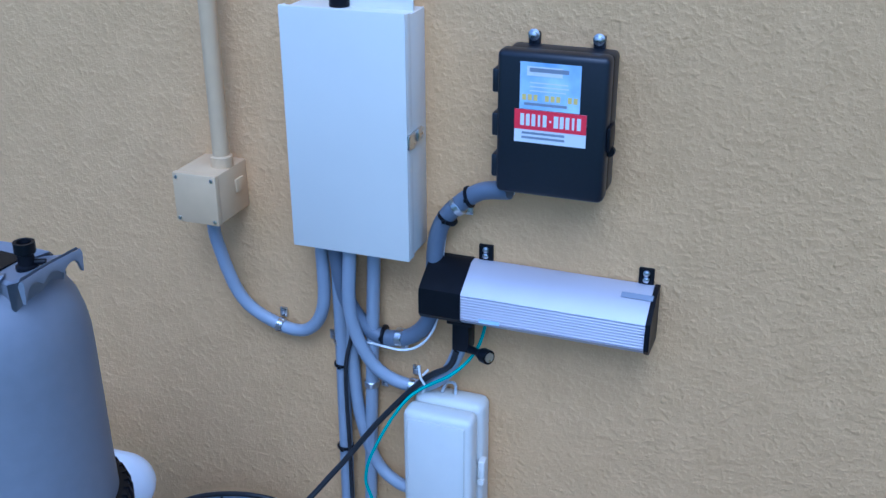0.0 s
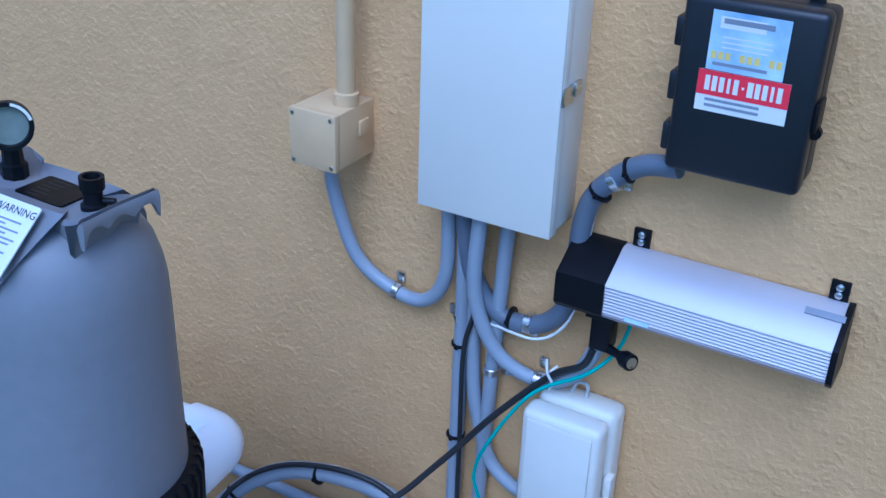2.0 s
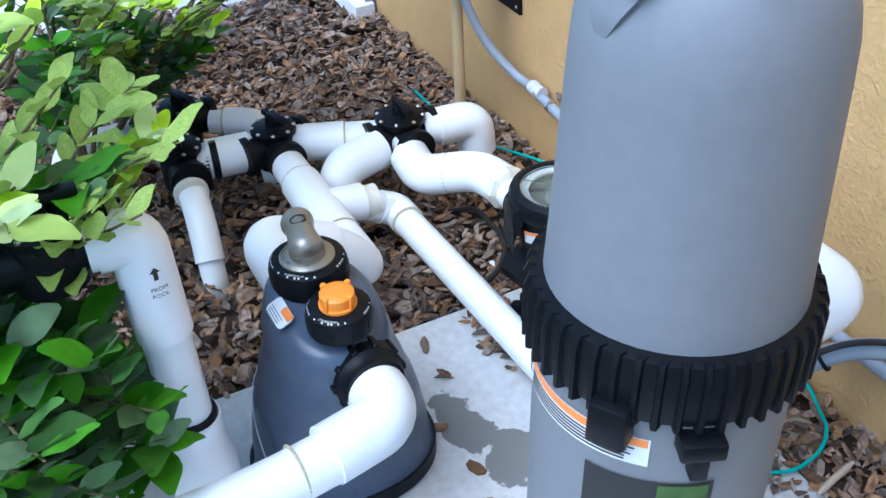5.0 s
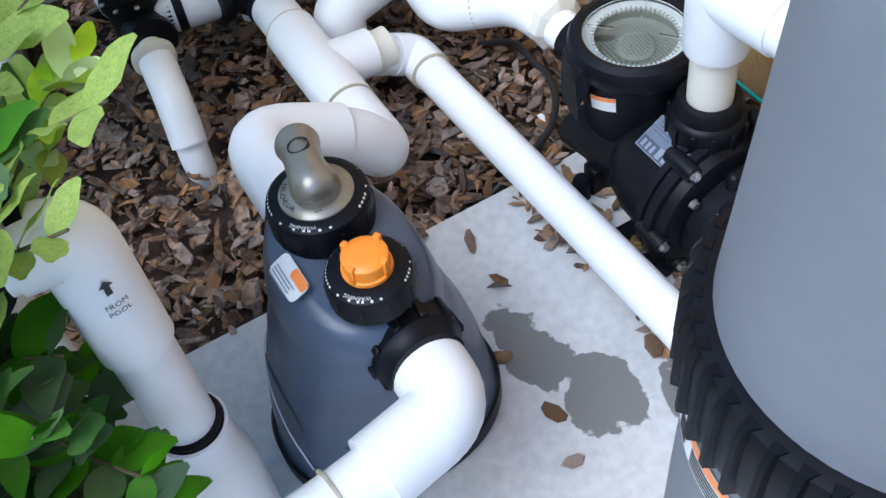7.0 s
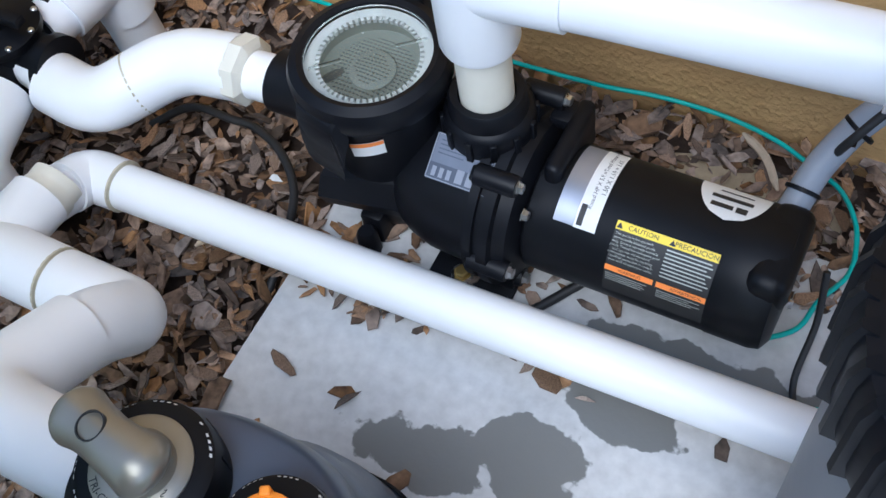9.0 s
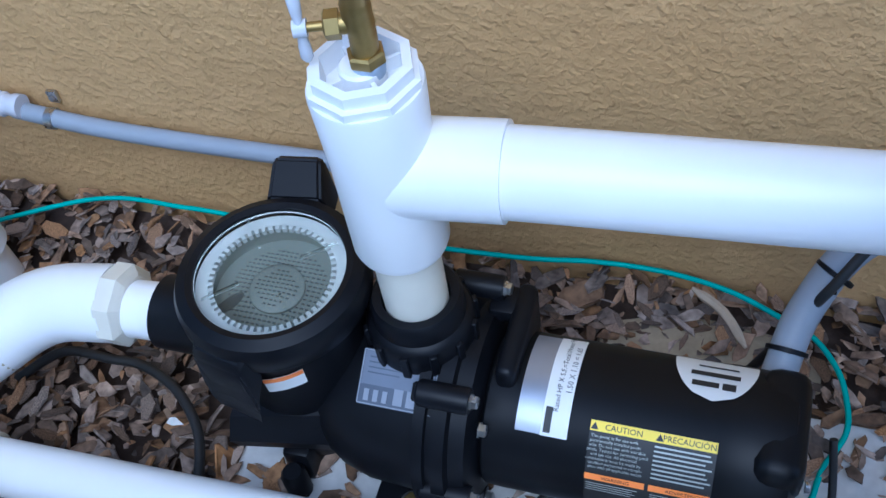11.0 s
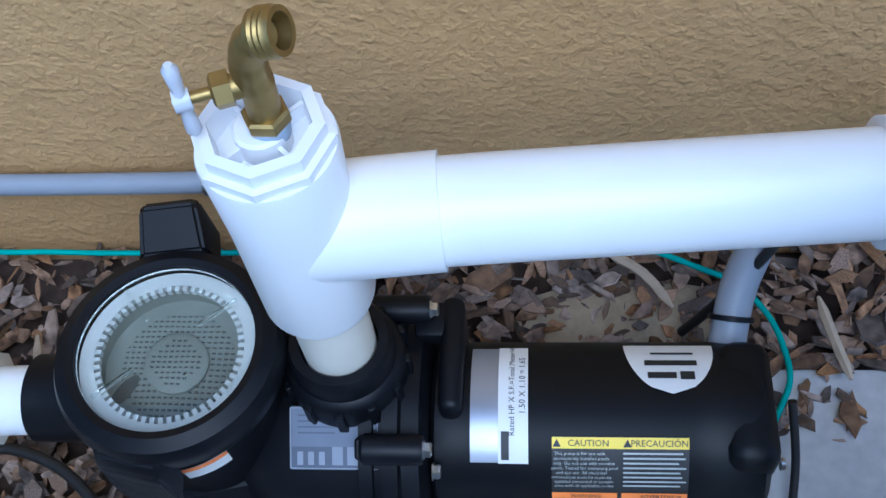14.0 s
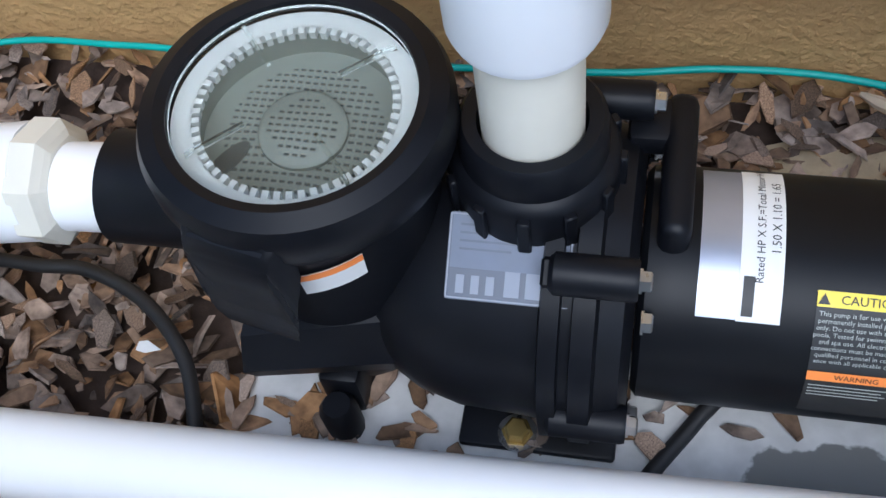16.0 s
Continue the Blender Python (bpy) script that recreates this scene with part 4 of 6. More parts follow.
# suction elbows into the pump
PX, PY = -1.653, -0.27
pvc("white offset elbows feeding the pump inlet",
    [([(-2.2, -0.335, 0.13), (-2.045, -0.36, 0.108), (-1.95, -0.265, 0.14), (-1.76, -0.262, 0.15)], 0.031)],
    fittings=[([(-2.115, -0.352, 0.112), (-2.04, -0.36, 0.107), (-1.955, -0.27, 0.138), (-1.865, -0.262, 0.147)], 0.042)],
    rings_at=[((-1.999, -0.316, 0.122), (0.7, 0.68, 0.2), 0.0412)])
bm = B()
lathe(bm, frame_of((-1.868, -0.262, 0.147), (1, 0.01, 0.03)), [(0.04, 0), (0.0445, 0.001), (0.0445, 0.02), (0.038, 0.024), (0.033, 0.026)], 8)
tagged(part("reducer_bushing", bm, BUSH, smooth=False), "octagonal ivory reducer bushing at the pump inlet", "bushing", group="ivory bushings")
# discharge tee and long horizontal pipe to the tank
DX, DY = -1.522, -0.252
t = pvc("thick white pipe from pump tee to the filter tank",
        [([(DX, DY, 0.414), (-1.42, -0.243, 0.4155), (-1.085, -0.222, 0.415), (-1.075, -0.26, 0.412), (-1.06, -0.52, 0.395)], 0.0368)],
        fittings=[([(DX, DY, 0.414), (-1.425, -0.2435, 0.4155)], 0.0405), ([(-1.145, -0.2255, 0.4155), (-1.072, -0.222, 0.415), (-1.068, -0.32, 0.41)], 0.0435)])
up_tee = frame_of((DX, DY, 0.0), (0, 0, 1))
bm = B()
lathe(bm, up_tee, [(0.032, 0.322), (0.0395, 0.323), (0.0415, 0.329), (0.0415, 0.43), (0.044, 0.5), (0.043, 0.503), (0.039, 0.503)], 40)
part("tee", bm, PVC, t)
bm = B()
lathe(bm, up_tee, [(0.039, 0.5), (0.0435, 0.503), (0.0435, 0.51), (0.035, 0.512), (0.032, 0.504)], 8, caps=False)
lathe(bm, up_tee, [(0.035, 0.504), (0.039, 0.511), (0.039, 0.521), (0.0315, 0.522), (0.0295, 0.496), (0.0, 0.496)], 8, caps=False)
part("threaded_bushing", bm, PVC, t, smooth=False)
bm = B()
lathe(bm, up_tee, [(0.015, 0.497), (0.017, 0.5), (0.017, 0.518), (0.015, 0.52)], 20)
for k in range(4):
    a = math.pi / 4 + k * math.pi / 2
    slab_box(bm, -0.0015, 0.0015, 0.015, 0.031, 0.498, 0.514, 0.0, m=Matrix.Translation((DX, DY, 0)) @ Matrix.Rotation(a, 4, "Z"))
part("bushing_web", bm, PVC, t)
bm = B()
lathe(bm, up_tee, [(0.0297, 0.19), (0.0297, 0.33)], 32)
part("nipple", bm, BUSH, t, "ivory pipe nipple")


def hose_bibb():
    t = thing("hose_bibb", "weathered brass hose tap standing on the white tee", "tap", at=(DX + 0.006, DY, 0.522))
    t.scale = (0.8, 0.8, 0.8)
    t.rotation_euler = (0, 0, radians(-2))
    bm = B()
    lathe(bm, Matrix.Identity(4), [(0.0145, -0.012), (0.0155, -0.004), (0.0145, 0.004)], 20)
    part("thread_tape", bm, TAPE, t, "smeared blue-grey thread tape")
    bm = B()
    lathe(bm, Matrix.Identity(4), [(0.017, 0.002), (0.018, 0.004), (0.018, 0.012), (0.0155, 0.014)], 6)
    tube(bm, spline([(0, 0, 0.012), (0.001, 0, 0.035), (0.0, 0, 0.055), (0.003, -0.002, 0.076), (0.011, -0.004, 0.092), (0.02, -0.007, 0.099)], 6), [0.0125] * 8 + [0.0135] * 8 + [0.0125] * 8 + [0.0115] * 7, 18)
    part("body", bm, BRASS, t)
    bm = B()
    fm = frame_of((0.014, -0.005, 0.097), (1, -0.15, 0.3))
    lathe(bm, fm, [(0.012, 0), (0.0165, 0.001)] + [(0.0165 + 0.0012 * (k % 2), 0.003 + 0.0022 * k) for k in range(7)] + [(0.0165, 0.02), (0.0125, 0.02), (0.012, 0.006), (0, 0.006)], 26)
    part("outlet", bm, BRASS, t)
    side = Vector((-0.93, -0.36, 0.02)).normalized()
    bm = B()
    base = Vector((0, 0, 0.045))
    tube(bm, [base, base + side * 0.02], 0.0095, 16)
    lathe(bm, frame_of(base + side * 0.016, side), [(0.0135, 0), (0.0135, 0.012), (0.01, 0.014)], 6)
    tube(bm, [base + side * 0.028, base + side * 0.05], 0.0045, 12)
    part("bonnet", bm, BRASS, t)
    bm = B()
    c = base + side * 0.05
    upv = Vector((0.02, 0.0, 1)).normalized()
    pts = [c + upv * s for s in (-0.036, -0.031, -0.02, -0.008, 0, 0.008, 0.02, 0.031, 0.036)]
    tube(bm, pts, [0.003, 0.006, 0.0055, 0.004, 0.0075, 0.004, 0.0055, 0.006, 0.003], 14)
    tube(bm, [c - side * 0.006, c + side * 0.006], 0.008, 14)
    part("handle", bm, SILVER, t, "silver-grey painted tee handle")


hose_bibb()


def valve(label, at, turn, ports, r=0.048):
    """A black diverter valve: a drum with bolted cover, handle hub, and ports."""
    t = thing("diverter_valve", label, "valve", group="black diverter valves", at=at)
    t.rotation_euler = (0, 0, radians(turn))
    bm = B()
    lathe(bm, Matrix.Identity(4), [(r * 0.7, -0.05), (r, -0.042), (r, 0.034), (r * 0.95, 0.04)], 32)
    body = part("body", bm, BLACK, t)
    for a in ports:
        d = Vector((math.cos(radians(a)), math.sin(radians(a)), 0))
        bm = B()
        lathe(bm, frame_of(d * r * 0.6, d), [(0.036, 0), (0.036, 0.035), (0.043, 0.037), (0.043, 0.052), (0.037, 0.053)], 28)
        part("port", bm, BLACK, body)
    bm = B()
    lathe(bm, Matrix.Identity(4), [(r * 1.12, 0.034), (r * 1.14, 0.037), (r * 1.14, 0.046), (r * 0.9, 0.05), (r * 0.35, 0.053), (r * 0.33, 0.072), (0, 0.074)], 32)
    cover = part("cover", bm, BLACK, t)
    for k in range(8):
        a = 2 * math.pi * k / 8 + 0.2
        bm = B()
        lathe(bm, pose(r * 1.03 * math.cos(a), r * 1.03 * math.sin(a), 0.0465), [(0.0045, 0), (0.0045, 0.003), (0.003, 0.0045)], 8)
        part("screw", bm, STEEL, cover)
    bm = B()
    slab_box(bm, -0.009, 0.055, -0.009, 0.009, 0.068, 0.082, 0.003)
    slab_box(bm, -0.03, 0.0, -0.007, 0.007, 0.068, 0.08, 0.003)
    part("handle", bm, BLACK, t)
    return t


valve("black three-way diverter valve feeding the pump inlet", (-2.19, -0.335, 0.125), 0, (90, -90, 0))
valve("black three-way diverter valve on the chlorinator feed", (-2.285, -0.59, 0.125), 15, (90, -95, -15), 0.043)
valve("black three-way diverter valve beside the cleaner line", (-2.315, -0.79, 0.125), -10, (90, 10, 180), 0.043)
valve("black diverter valve at the back under the leaves", (-2.49, -0.74, 0.125), 20, (75, -95, -60), 0.042)


def stamp(words, p, normal, up, size):
    """Black letters printed on a pipe."""
    n, u = Vector(normal).normalized(), Vector(up)
    u = (u - n * u.dot(n)).normalized()
    m = Matrix((u.cross(n), u, n)).transposed().to_4x4()
    m.translation = p
    return text_bm(words, size, flat(m))


pvc("white elbow dropping from the diverter valve into mulch", [([(-2.18, -0.29, 0.125), (-2.165, -0.17, 0.125), (-2.16, -0.165, -0.06)], 0.037)], fittings=[([(-2.175, -0.255, 0.125), (-2.165, -0.168, 0.125), (-2.16, -0.165, 0.05)], 0.0425)])
pvc("white elbow dropping beside the coupling into mulch", [([(-2.16, -0.425, 0.115), (-2.14, -0.5, 0.118), (-2.13, -0.51, -0.06)], 0.037)], fittings=[([(-2.165, -0.4, 0.12), (-2.135, -0.505, 0.118), (-2.13, -0.51, 0.04)], 0.0435)])
t = pvc("white pipe joining two diverter valves", [([(-2.2, -0.38, 0.125), (-2.28, -0.55, 0.125)], 0.037)], fittings=[([(-2.23, -0.45, 0.125), (-2.265, -0.53, 0.125)], 0.0405)], rings_at=[((-2.23, -0.45, 0.125), (-0.4, -0.9, 0), 0.0395)])
t = pvc("thick white sleeve between two diverter valves", [([(-2.29, -0.62, 0.125), (-2.31, -0.76, 0.125)], 0.037)], fittings=[([(-2.292, -0.645, 0.125), (-2.307, -0.735, 0.125)], 0.043)])
t = pvc("slim white pipe bending down into the mulch", [([(-2.27, -0.795, 0.115), (-2.16, -0.805, 0.11), (-2.075, -0.815, 0.0), (-2.07, -0.815, -0.06)], 0.0255)], fittings=[([(-2.2, -0.8, 0.118), (-2.13, -0.807, 0.09), (-2.085, -0.815, 0.03)], 0.0295)])
bm = B()
lathe(bm, frame_of((-2.215, -0.8, 0.118), (1, -0.1, -0.1)), [(0.036, 0), (0.036, 0.012), (0.03, 0.014)], 24)
part("bushing", bm, BUSH, t)
t = pvc("white elbow at the back turning down into mulch", [([(-2.46, -0.68, 0.125), (-2.4, -0.585, 0.125), (-2.39, -0.57, -0.06)], 0.0275)], fittings=[([(-2.445, -0.65, 0.125), (-2.4, -0.585, 0.125), (-2.392, -0.572, 0.06)], 0.032)], rings_at=[((-2.445, -0.652, 0.125), (0.5, 0.8, 0), 0.031)])
t = pvc("white elbow between the two rear valves", [([(-2.36, -0.79, 0.13), (-2.44, -0.8, 0.13)], 0.03)], fittings=[([(-2.37, -0.8, 0.13), (-2.44, -0.8, 0.13)], 0.036)])
t = pvc("white pipe leaving the rear valve under the leaves", [([(-2.5, -0.79, 0.125), (-2.52, -1.0, 0.12), (-2.52, -1.02, -0.06)], 0.03)])

# intake riser from the pool
t = pvc("white intake riser stamped from pool with bell reducer", [([(-1.475, -1.065, 0.55), (-1.47, -1.006, 0.55), (-1.45, -0.998, 0.2)], 0.0325)],
        fittings=[([(-1.475, -1.055, 0.55), (-1.47, -1.006, 0.55), (-1.459, -1.002, 0.4)], 0.0375)])
bm = B()
lathe(bm, frame_of((-1.45, -0.998, 0.0), (0, 0, 1)), [(0.05, -0.02), (0.05, 0.165), (0.042, 0.2), (0.041, 0.205), (0.041, 0.25), (0.038, 0.252), (0.036, 0.23), (0.0, 0.23)], 36)
part("bell_reducer", bm, PVC, t)
bm = B()
lathe(bm, frame_of((-1.45, -0.998, 0.0), (0, 0, 1)), [(0.033, 0.248), (0.0365, 0.249), (0.0365, 0.257), (0.033, 0.258)], 28)
part("seal_ring", bm, BLACK, t)
nrm = Vector((0.8, 0.1, 0.45))
c = Vector((-1.466, -1.0, 0.0))
for words, z, size in (("FROM", 0.491, 0.0085), ("POOL", 0.481, 0.0085)):
    rr = 0.0388
    part("print", text_bm(words, size, lambda x, y, z=z: Vector((-1.4655 + rr * math.cos(0.15 + x / rr), -1.004 + rr * math.sin(0.15 + x / rr), z + y))), INK, t, smooth=False)
bm = B()
arrow = [(-0.003, -0.009), (0.003, -0.009), (0.003, 0.002), (0.007, 0.002), (0, 0.01), (-0.007, 0.002), (-0.003, 0.002)]
bm.faces.new([bm.verts.new(Vector((-1.467 + 0.0388 * math.cos(0.15 + x / 0.0388), -1.005 + 0.0388 * math.sin(0.15 + x / 0.0388), 0.513 + y))) for x, y in arrow])
part("arrow", bm, INK, t, smooth=False)
valve("large black check valve at the top of the intake riser", (-1.49, -1.11, 0.55), 90, (0, 180), 0.046)
t = pvc("white riser half hidden behind the leaves", [([(-1.58, -1.17, 0.5), (-1.575, -1.165, -0.05)], 0.039)], fittings=[([(-1.58, -1.17, 0.5), (-1.577, -1.167, 0.27)], 0.045), ([(-1.576, -1.166, 0.1), (-1.576, -1.166, -0.05)], 0.045)], rings_at=[((-1.577, -1.167, 0.265), (0, 0, 1), 0.0445)])
t = pvc("second white riser behind the leaves", [([(-1.7, -1.12, 0.3), (-1.7, -1.12, -0.05)], 0.03)], fittings=[([(-1.7, -1.12, 0.22), (-1.7, -1.12, 0.08)], 0.036)])


# ---- chlorinator ----
def chlorinator():
    CX, CY = -1.5, -0.772
    t = thing("chlorinator", "slate grey moulded chlorinator with knob and orange cap", "chlorinator", at=(CX, CY, 0))
    bm = B()
    rows = []
    prof = [(0.0, 0.118, 0.140, 0), (0.012, 0.124, 0.148, 0), (0.03, 0.124, 0.147, 0), (0.036, 0.119, 0.142, 0), (0.08, 0.119, 0.138, 0), (0.13, 0.118, 0.130, 0), (0.17, 0.118, 0.121, 0), (0.185, 0.114, 0.114, 0), (0.21, 0.116, 0.108, 0), (0.235, 0.115, 0.099, 0), (0.25, 0.11, 0.091, 0), (0.275, 0.112, 0.092, 0), (0.3, 0.112, 0.086, 0), (0.318, 0.108, 0.08, 0), (0.328, 0.1, 0.072, 0), (0.333, 0.085, 0.06, 0), (0.335, 0.05, 0.03, 0)]
    for z, rx, ry, _ in prof:
        row = []
        for k in range(64):
            a = 2 * math.pi * k / 64
            c, s = math.cos(a), math.sin(a)
            e = 2.2
            row.append(Vector((rx * math.copysign(abs(c) ** (2 / e), c), ry * math.copysign(abs(s) ** (2 / e), s), z + 0.02 * max(0, z - 0.15) / 0.18 * c * -1)))
        rows.append(row)
    rings(bm, rows)
    body = part("body", bm, SLATE, t)
    bm = B()
    rows = []
    for z, g in ((0.002, 1.0), (0.004, 1.025), (0.03, 1.025), (0.033, 1.0)):
        rows.append([Vector((0.124 * g * math.copysign(abs(math.cos(a)) ** 0.9, math.cos(a)), 0.147 * g * math.copysign(abs(math.sin(a)) ** 0.9, math.sin(a)), z)) for a in (2 * math.pi * k / 64 for k in range(64))])
    rings(bm, rows, caps=False)
    part("base_skirt", bm, BLACK, t)
    # oval badge moulded on the side
    def side_at(u, z):
        (z0, _, r0, _), (z1, _, r1, _) = [(p, q) for p, q in zip(prof, prof[1:]) if p[0] <= z <= q[0]][0]
        ry = r0 + (r1 - r0) * (z - z0) / (z1 - z0)
        return Vector((u, -ry * (1 - (abs(u) / 0.119) ** 2.2) ** (1 / 2.2) - 0.0015, z))
    bm = B()
    g = []
    for j in range(9):
        z = 0.07 + 0.1 * j / 8
        w = 0.062 * math.sqrt(max(0.02, 1 - ((z - 0.12) / 0.052) ** 2))
        g.append([bm.verts.new(side_at(-0.01 - w + 2 * w * i / 10, z)) for i in range(11)])
    for p, q in zip(g, g[1:]):
        for i in range(10):
            bm.faces.new((p[i], p[i + 1], q[i + 1], q[i]))
    badge = part("badge", bm, PLATE, body, "dark oval badge")
    bm = B()
    tube(bm, spline([side_at(u, z) + Vector((0, -0.001, 0)) for u, z in ((-0.085, 0.182), (-0.055, 0.168), (-0.015, 0.142), (0.025, 0.108), (0.052, 0.075), (0.06, 0.055))], 5), 0.0011, 8)
    part("badge_edge", bm, SILVER, badge, "thin silver line")

    def cap(x, r, z0, h, name, lab):
        bm = B()
        m = pose(x, 0, z0)
        prof = [(r * 0.93, 0), (r, 0.004), (r, h * 0.75), (r * 0.96, h * 0.92), (r * 0.86, h), (r * 0.5, h)]
        lathe(bm, m, prof, 48)
        c = part(name, bm, BLACK, t, lab)
        for k in range(40):
            a = 2 * math.pi * k / 40
            if k % 4 == 0:
                bm = B()
                slab_box(bm, r * 0.985, r * 1.015, -r * 0.035, r * 0.035, 0.006, h * 0.72, 0.001, 1, m=m @ Matrix.Rotation(a, 4, "Z"))
                part("grip_rib", bm, BLACK, c)
        return c
    z1 = 0.332
    c1 = cap(-0.047, 0.058, z1, 0.046, "large_cap", "black ribbed screw cap with printed rim")
    c2 = cap(0.068, 0.047, z1 - 0.002, 0.04, "small_cap", "black ribbed screw cap with orange centre")
    # rim print
    for c, x, r, z in ((c1, -0.047, 0.053, z1 + 0.0445), (c2, 0.068, 0.043, z1 + 0.0365)):
        bm = B()
        rnd = random.Random(4)
        for k in range(58):
            if rnd.random() < 0.4:
                continue
            a0, a1 = 2 * math.pi * (k + 0.15) / 58, 2 * math.pi * (k + 0.7) / 58
            bm.faces.new([bm.verts.new((x + q * math.cos(a), q * math.sin(a), z + (0.0015 if q < r else -0.0005))) for q, a in ((r - 0.0007, a0), (r + 0.0008, a0), (r + 0.0008, a1), (r - 0.0007, a1))])
        part("rim_print", bm, PAPER, c, smooth=False)
        words = text_bm("WARNING", 0.0065, lambda u, v, x=x, r=r, z=z: Vector((x + (r - 0.003 + v) * math.cos(-0.75 - u / r), (r - 0.003 + v) * math.sin(-0.75 - u / r), z + 0.0022)))
        part("warning_print", words, PAPER, c, smooth=False)
    # dial with knob
    bm = B()
    lathe(bm, pose(-0.047, 0, z1 + 0.045), [(0.041, 0), (0.041, 0.003), (0.036, 0.0075), (0.02, 0.009)], 40)
    dial = part("dial", bm, PEWTER, c1, "pewter coloured dial ring")
    words = text_bm("TRI-CHLOR", 0.0085, lambda u, v: Vector((-0.047 + (0.0355 - v) * math.cos(-1.75 + u / 0.034), (0.0355 - v) * math.sin(-1.75 + u / 0.034), z1 + 0.0535)))
    part("print", words, INK, c1, smooth=False)
    words = text_bm("5", 0.012, lambda u, v: Vector((-0.047 + 0.032 - u * 0.6, -0.012 + v * 0.8 - u * 0.4, z1 + 0.0535)))
    part("number", words, INK, c1, smooth=False)
    bm = B()
    line = spline([(0.028, -0.005, 0.018), (0.016, -0.004, 0.026), (0.0, -0.002, 0.029), (-0.018, 0.001, 0.03), (-0.036, 0.005, 0.027), (-0.052, 0.008, 0.024), (-0.064, 0.01, 0.02)], 5)
    wide = []
    for k in range(len(line)):
        f = k / (len(line) - 1)
        r = 0.026 - 0.005 * math.sin(math.pi * min(1, max(0, (f - 0.2) / 0.7)))
        wide.append(r * math.sqrt(max(0.02, 1 - max(0, 0.18 - f) ** 2 / 0.0324)) * math.sqrt(max(0.05, 1 - max(0, f - 0.85) ** 2 / 0.0225)))
    tube(bm, [Vector((-0.047, 0, z1 + 0.044)) + Vector(p) for p in line], wide, 24)
    lathe(bm, pose(-0.043, 0, z1 + 0.05), [(0.027, 0), (0.026, 0.012), (0.02, 0.024)], 28)
    knob = part("knob", bm, PEWTER, c1, "pewter coloured turning knob")
    bm = B()
    lathe(bm, frame_of((-0.074, 0.002, z1 + 0.0935), (-0.12, -0.12, 1)), [(0.012, -0.004), (0.012, 0.0012), (0.011, 0.0012), (0.011, -0.004)], 24, caps=False)
    part("knob_mark", bm, INK, knob)
    bm = B()
    lathe(bm, pose(0.068, 0, z1 + 0.036), [(0.027, 0), (0.027, 0.006), (0.0245, 0.007), (0.0245, 0.022), (0.021, 0.025), (0.012, 0.026)], 36)
    for k in range(4):
        slab_box(bm, 0.02, 0.0275, -0.004, 0.004, 0.004, 0.027, 0.0012, 1, m=pose(0.068, 0, z1 + 0.036) @ Matrix.Rotation(k * math.pi / 2 + 0.5, 4, "Z"))
    part("orange_centre", bm, ORANGE, c2, "bright orange twist plug")
    # caution sticker between the caps
    nrm = Vector((0.0, -0.42, 0.9)).normalized()
    m = Matrix((Vector((1, 0, 0)), nrm.cross(Vector((1, 0, 0))), nrm)).transposed().to_4x4()
    m.translation = Vector((0.006, -0.067, z1 + 0.004))
    bm = B()
    plate_on(bm, m, 0.058, 0.028, 0.0012, 0.007)
    st = part("caution_sticker", bm, PAPER, t, "white and orange caution sticker", smooth=False)
    bm = B()
    plate_on(bm, m @ pose(0.013, 0.0075, 0.0013), 0.03, 0.012, 0.0004, 0.004)
    part("orange_band", bm, AMBER, st, smooth=False)
    bm = B()
    bars(bm, flat(m @ pose(-0.002, -0.002, 0.0018)), 4, 0.044, 0.0016, 0.0038, 3)
    part("print", bm, GREY_INK, st, smooth=False)
    # inlet and outlet unions
    for x, d, y, z in ((0.088, 1, 0.017, 0.258), (-0.098, -1, -0.003, 0.252)):
        bm = B()
        m = frame_of((x, y, z), (d, 0, 0.08))
        lathe(bm, m, [(0.05, -0.02), (0.052, 0.0), (0.052, 0.03), (0.046, 0.036), (0.044, 0.05)], 40)
        u = part("union_nut", bm, BLACK, t)
        for k in range(10):
            bm = B()
            slab_box(bm, 0.05, 0.056, -0.005, 0.005, 0.0, 0.03, 0.0015, 1, m=m @ Matrix.Rotation(2 * math.pi * k / 10, 4, "Z"))
            part("grip_rib", bm, BLACK, u)


chlorinator()


# ---- pump ----
MY, MZ, MR = -0.263, 0.088, 0.078


